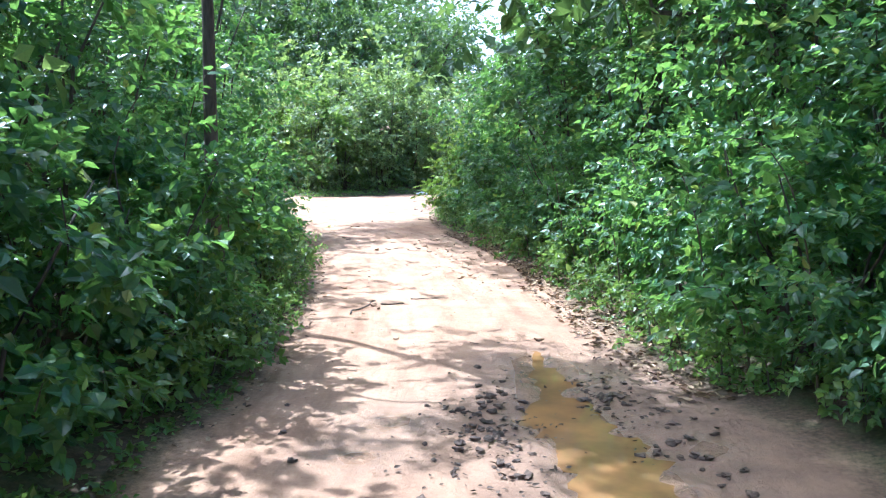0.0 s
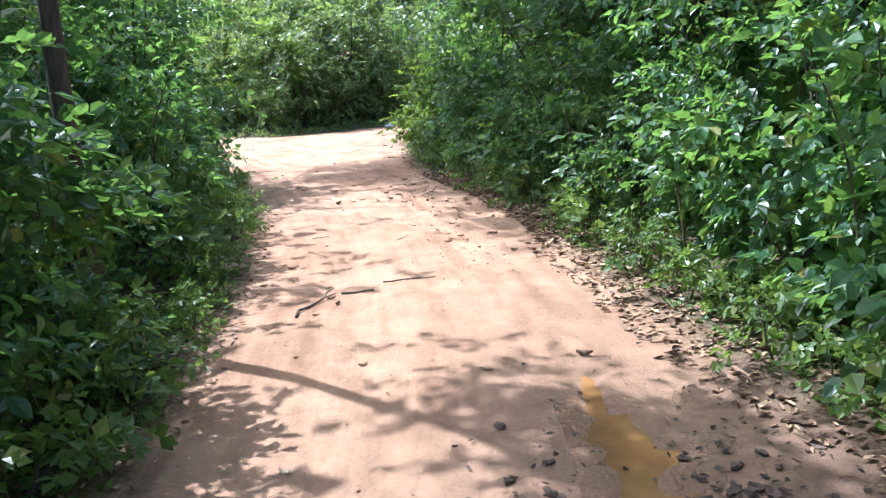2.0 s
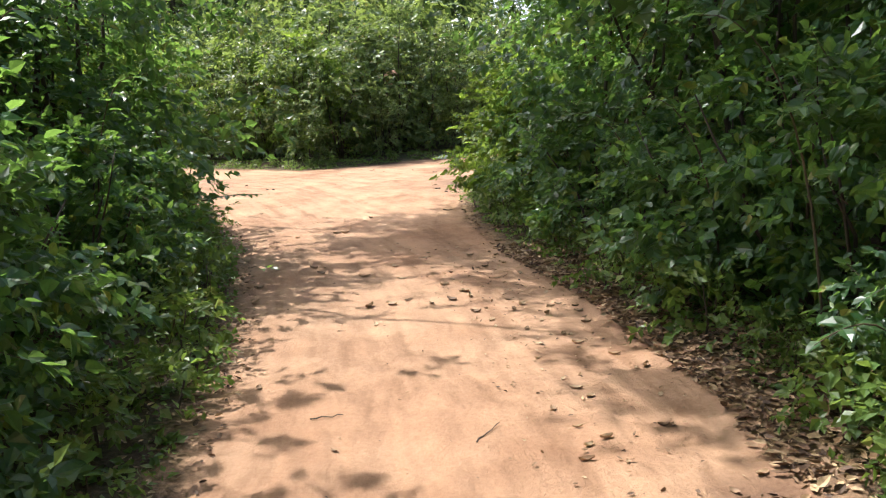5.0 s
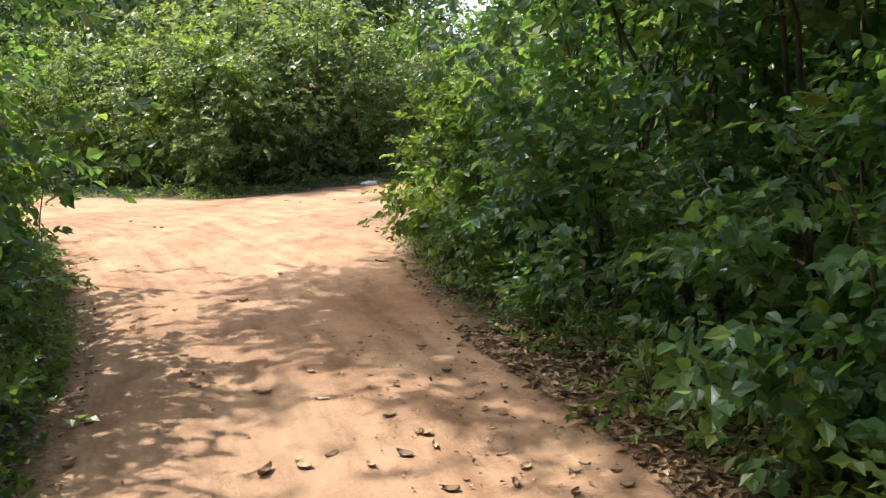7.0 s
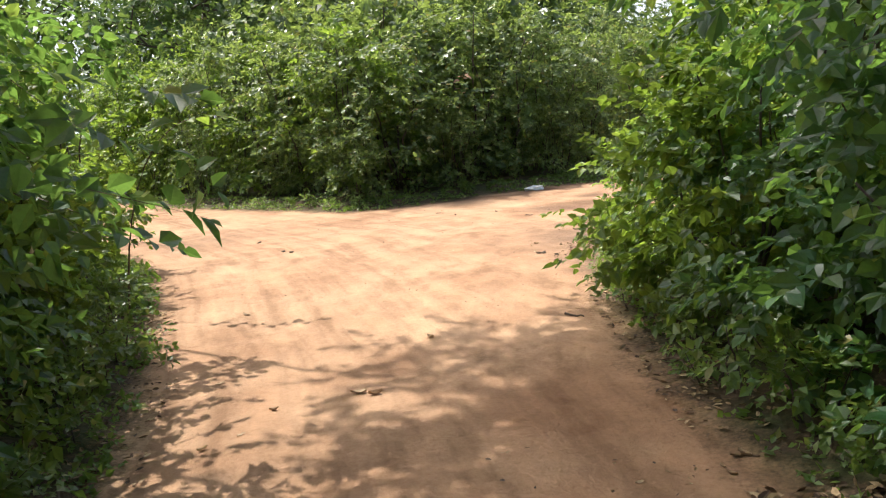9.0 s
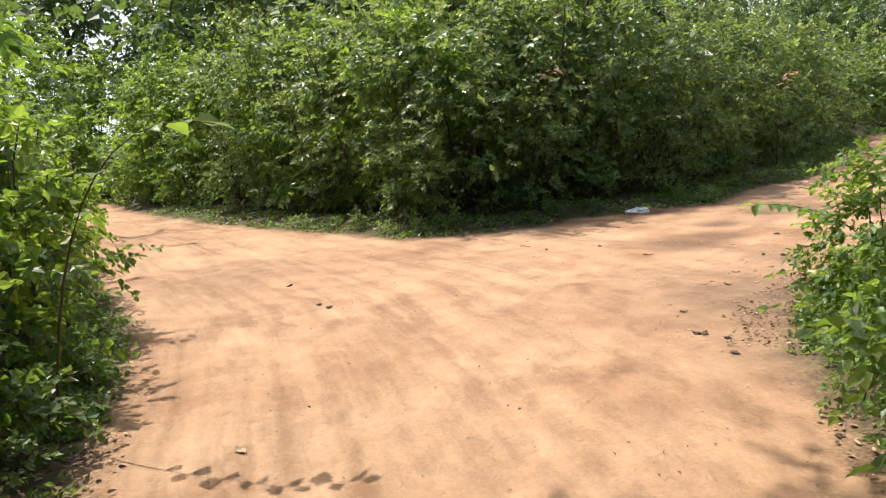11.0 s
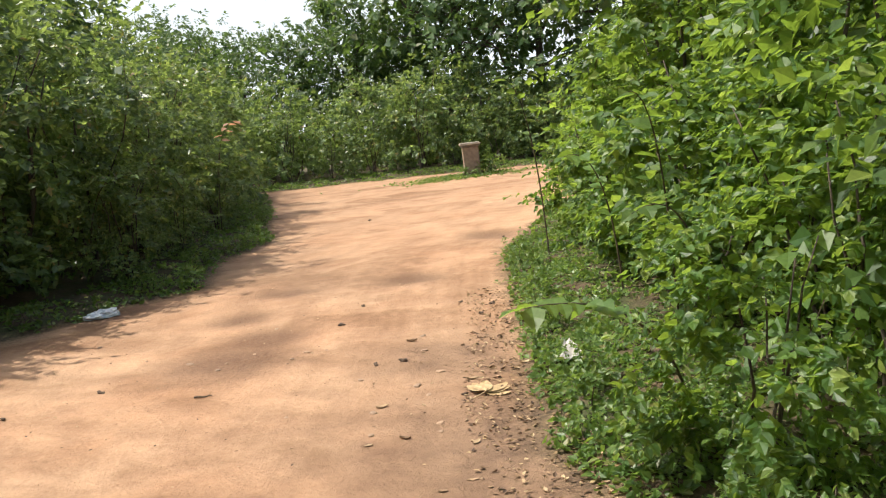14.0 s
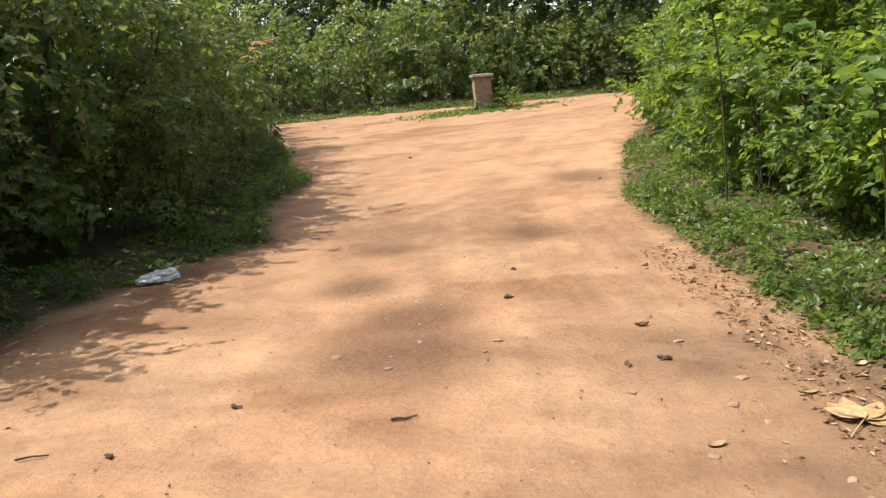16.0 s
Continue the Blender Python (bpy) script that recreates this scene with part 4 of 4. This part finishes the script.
# crumpled plastic bag at the foot of the thicket
bm = bmesh.new()
bmesh.ops.create_icosphere(bm, subdivisions=4, radius=1.0)
for v in bm.verts:
    k = 1 + 0.35 * noise.noise(v.co * 1.6) + 0.28 * abs(noise.noise(v.co * 4.0 + Vector((3, 1, 2)))) + 0.10 * noise.noise(v.co * 11.0)
    v.co = Vector((v.co.x * 0.24 * k, v.co.y * 0.13 * k, max(v.co.z * 0.085 * k, -0.02)))
me = bpy.data.meshes.new("plastic_bag")
bm.to_mesh(me)
bm.free()
me.materials.append(PLASTIC)
lay("plastic_bag", me, -1.3, 26.6, 0.68, "crumpled white and pale blue plastic bag on the grass", "plastic bag", lift=0.02, tilt=0, turn=12)

# torn sheet of paper in the grass
v, f = [], []
for i in range(9):
    for j in range(6):
        a, c = i / 8 - 0.5, j / 5 - 0.5
        w = 1.0 - 0.75 * max(a, -0.2) - 0.2 * abs(math.sin(i * 2.1))
        v.append((a * 0.36, c * 0.16 * w, 0.02 + 0.09 * max(a, 0) + 0.018 * math.sin(c * 9 + a * 5) + 0.012 * noise.noise(Vector((a * 8, c * 8, 1)))))
for i in range(8):
    for j in range(5):
        f.append((i * 6 + j, i * 6 + j + 1, (i + 1) * 6 + j + 1, (i + 1) * 6 + j))
lay("torn_paper", mesh_of("torn_paper", v, f, PAPER, True), 0.73, 21.82, 0.78, "torn pale grey paper scrap lying in the grass", "paper", lift=0.055, tilt=0, turn=55)

# large withered leaf with curled lobes
pieces = []
for i in range(6):
    a = math.radians(-70 + i * 31 + 9 * math.sin(i * 2.3))
    L = 0.2 * (1.2 - 0.12 * abs(i - 2.5))
    cv, cf = curled_leaf(120 + i, L, 0.105, 0.014)
    cv = np.array(cv) + np.array([L * 0.5, 0, 0.004 * i])
    pieces.append((np.column_stack([cv[:, 0] * math.cos(a) - cv[:, 1] * math.sin(a), cv[:, 0] * math.sin(a) + cv[:, 1] * math.cos(a), cv[:, 2]]), cf))
pieces.append(tube([(0, 0, 0.02), (-0.08, 0.02, 0.015), (-0.2, 0.05, 0.01)], [0.005, 0.004, 0.003], 5))
lay("withered_leaf", mesh_of("withered_leaf", *joined(pieces), PALE, True), 0.12, 21.82, 0.8, "large withered pale yellow lobed leaf on the sand", "leaf", lift=0.005, tilt=2, turn=30)
# pale flat stone at the edge
lay("flat_stone", lump(31, 0.17, 0.11, 0.03, PEBBLE, "flat_stone", 0.15), -1.1, 9.14, 1.0, "pale flat stone at the edge of the track", "stone", lift=0.01, tilt=2, turn=10)


# ---------------------------------------------------------------- stone post
def slab(x0, x1, y0, y1, z0, z1, bevel=0.02, taper=0.0, rough=0.008):
    bm = bmesh.new()
    bmesh.ops.create_cube(bm, size=1.0)
    for v in bm.verts:
        k = 1 - taper * (v.co.z + 0.5)
        v.co = Vector(((x0 + x1) / 2 + v.co.x * (x1 - x0) * k, (y0 + y1) / 2 + v.co.y * (y1 - y0) * k, z0 + (v.co.z + 0.5) * (z1 - z0)))
    bmesh.ops.bevel(bm, geom=list(bm.edges), offset=bevel, segments=2, affect='EDGES')
    bmesh.ops.subdivide_edges(bm, edges=list(bm.edges), cuts=2, use_grid_fill=True)
    for v in bm.verts:
        v.co += Vector((noise.noise(v.co * 6), noise.noise(v.co * 6 + Vector((5, 0, 0))), noise.noise(v.co * 6 + Vector((0, 5, 0))))) * rough
    return bm


post = tagged(new("stone_post"), "weathered brown plastered post with a grey capstone", "stone post")
part("base", slab(-0.30, 0.30, -0.30, 0.30, -0.08, 0.13, 0.03), PEDESTAL, post)
part("shaft", slab(-0.235, 0.235, -0.235, 0.235, 0.12, 0.86, 0.02, 0.0, 0.012), PEDESTAL, post)
part("moulding", slab(-0.27, 0.27, -0.27, 0.27, 0.85, 0.905, 0.012), CAPSTONE, post, "narrow grey moulding under the cap")
part("capstone", slab(-0.31, 0.31, -0.31, 0.31, 0.90, 0.975, 0.02, 0.06), CAPSTONE, post, "grey overhanging capstone")
post.matrix_basis = pose(10.82, 39.5, ground_at(10.82, 39.5), 0, -1.5, -26)
for x, y, sc in [(11.15, 39.15, 1.3), (11.35, 39.3, 1.2), (10.4, 39.2, 0.7), (11.0, 39.0, 0.9), (10.65, 39.05, 0.55)]:
    plant("weed", x, y, sc, group="weeds round the post")


# ---------------------------------------------------------------- long shoots that reach over the track
blade_v, blade_f = OVATE


def blade_mesh(material, width):
    bv = blade_v.copy()
    bv[:, 1] *= width
    me = mesh_of("leaf", bv, blade_f, material)
    return me


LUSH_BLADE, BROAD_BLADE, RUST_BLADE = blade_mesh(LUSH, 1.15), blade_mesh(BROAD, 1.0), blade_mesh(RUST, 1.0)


def shoot(base, tip, blade, size, count, label, bow=0.25, first=0.4):
    """A cane from the ground that arches to its tip, with single leaves."""
    b0, t0 = np.array([base[0], base[1], ground_at(base[0], base[1]) - 0.05]), np.array(tip, float)
    ctrl = (b0 + t0) / 2 + np.array([(b0 - t0)[0] * 0.35, (b0 - t0)[1] * 0.35, bow + abs(t0[2] - b0[2]) * 0.35])
    s = np.linspace(0, 1, 12)[:, None]
    pts = (1 - s) ** 2 * b0 + 2 * s * (1 - s) * ctrl + s ** 2 * t0
    thing = tagged(new("shoot"), label, "branch", "long shoots beside the track")
    cane = part("cane", mesh_of("cane", *tube(pts, np.linspace(0.009, 0.002, 12), 5), TWIG, True), None, thing)
    for k in range(count):
        q = first + (1 - first) * (k + 0.5) / count
        p0 = (1 - q) ** 2 * b0 + 2 * q * (1 - q) * ctrl + q ** 2 * t0
        d = unit((2 * (1 - q) * (ctrl - b0) + 2 * q * (t0 - ctrl))[None])[0]
        side = unit(np.cross(d, np.array([0, 0, 1.0]))[None])[0] * (1 if k % 2 else -1)
        a = d * 0.5 + side * 0.9 + np.array([0, 0, -0.25]) + rng.normal(size=3) * 0.2 if k < count - 1 else d
        x_ = Vector(a).normalized()
        z_ = Vector(np.array([0, 0, 1.0]) + rng.normal(size=3) * 0.3)
        y_ = z_.cross(x_).normalized()
        z_ = x_.cross(y_)
        ob = part("leaf", blade, None, cane)
        L = size * rng.uniform(0.7, 1.2)
        m = Matrix((x_, y_, z_)).transposed().to_4x4()
        ob.matrix_basis = Matrix.Translation(p0) @ m @ Matrix.Scale(L, 4)
    return thing


SHOOT = "long leafy green shoot arching out of the shrubs"
shoot((0.5, 20.6), (-0.45, 20.54, 0.78), LUSH_BLADE, 0.11, 18, SHOOT, 0.1, 0.55)
shoot((-4.2, 17.9), (-3.18, 18.1, 1.58), LUSH_BLADE, 0.13, 14, "bright yellow-green shoot arching over the verge", 0.5)
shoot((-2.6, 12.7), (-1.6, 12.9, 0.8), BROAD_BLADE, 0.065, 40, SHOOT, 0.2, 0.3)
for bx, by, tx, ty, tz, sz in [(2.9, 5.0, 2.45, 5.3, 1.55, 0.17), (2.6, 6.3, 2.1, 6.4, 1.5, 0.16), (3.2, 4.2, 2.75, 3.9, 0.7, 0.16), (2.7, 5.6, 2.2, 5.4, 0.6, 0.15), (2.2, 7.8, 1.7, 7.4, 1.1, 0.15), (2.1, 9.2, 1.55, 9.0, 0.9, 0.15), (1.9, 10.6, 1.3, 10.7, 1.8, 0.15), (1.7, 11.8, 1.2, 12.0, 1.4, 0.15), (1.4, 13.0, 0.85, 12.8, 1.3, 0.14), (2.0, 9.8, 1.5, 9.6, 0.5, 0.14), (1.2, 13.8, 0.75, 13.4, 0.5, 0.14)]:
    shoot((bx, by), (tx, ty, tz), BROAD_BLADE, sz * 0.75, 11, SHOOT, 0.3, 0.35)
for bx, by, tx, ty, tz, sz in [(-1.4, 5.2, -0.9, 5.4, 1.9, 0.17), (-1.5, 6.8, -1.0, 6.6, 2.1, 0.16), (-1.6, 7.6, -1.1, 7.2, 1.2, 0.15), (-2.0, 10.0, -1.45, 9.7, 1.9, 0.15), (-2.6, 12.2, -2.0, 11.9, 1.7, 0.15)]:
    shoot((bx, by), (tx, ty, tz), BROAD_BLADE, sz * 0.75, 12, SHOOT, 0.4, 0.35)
for bx, by, tx, ty, tz, sz in [(1.1, 21.0, 0.55, 21.0, 1.0, 0.14), (1.6, 21.8, 1.0, 21.5, 1.6, 0.14), (2.1, 22.9, 1.5, 22.8, 1.2, 0.14), (2.5, 24.4, 2.0, 24.3, 1.9, 0.14), (0.8, 19.6, 0.15, 19.4, 1.5, 0.13), (0.8, 17.9, 0.05, 17.8, 1.3, 0.12)]:
    shoot((bx, by), (tx, ty, tz), LUSH_BLADE, sz, 10, "sunlit yellow-green shoot arching out of the shrubs", 0.35, 0.35)
for bx, by, tx, ty, tz, sz, bl in [(-2.7, 27.2, -2.35, 26.3, 2.1, 0.16, RUST_BLADE), (-1.2, 28.2, -0.7, 27.4, 1.3, 0.12, LUSH_BLADE), (1.3, 32.0, 1.5, 31.0, 1.9, 0.18, RUST_BLADE)]:
    shoot((bx, by), (tx, ty, tz), bl, sz, 8, "rust-red young shoot in the thicket" if bl is RUST_BLADE else "large-leaved shoot at the front of the thicket", 0.4, 0.55)
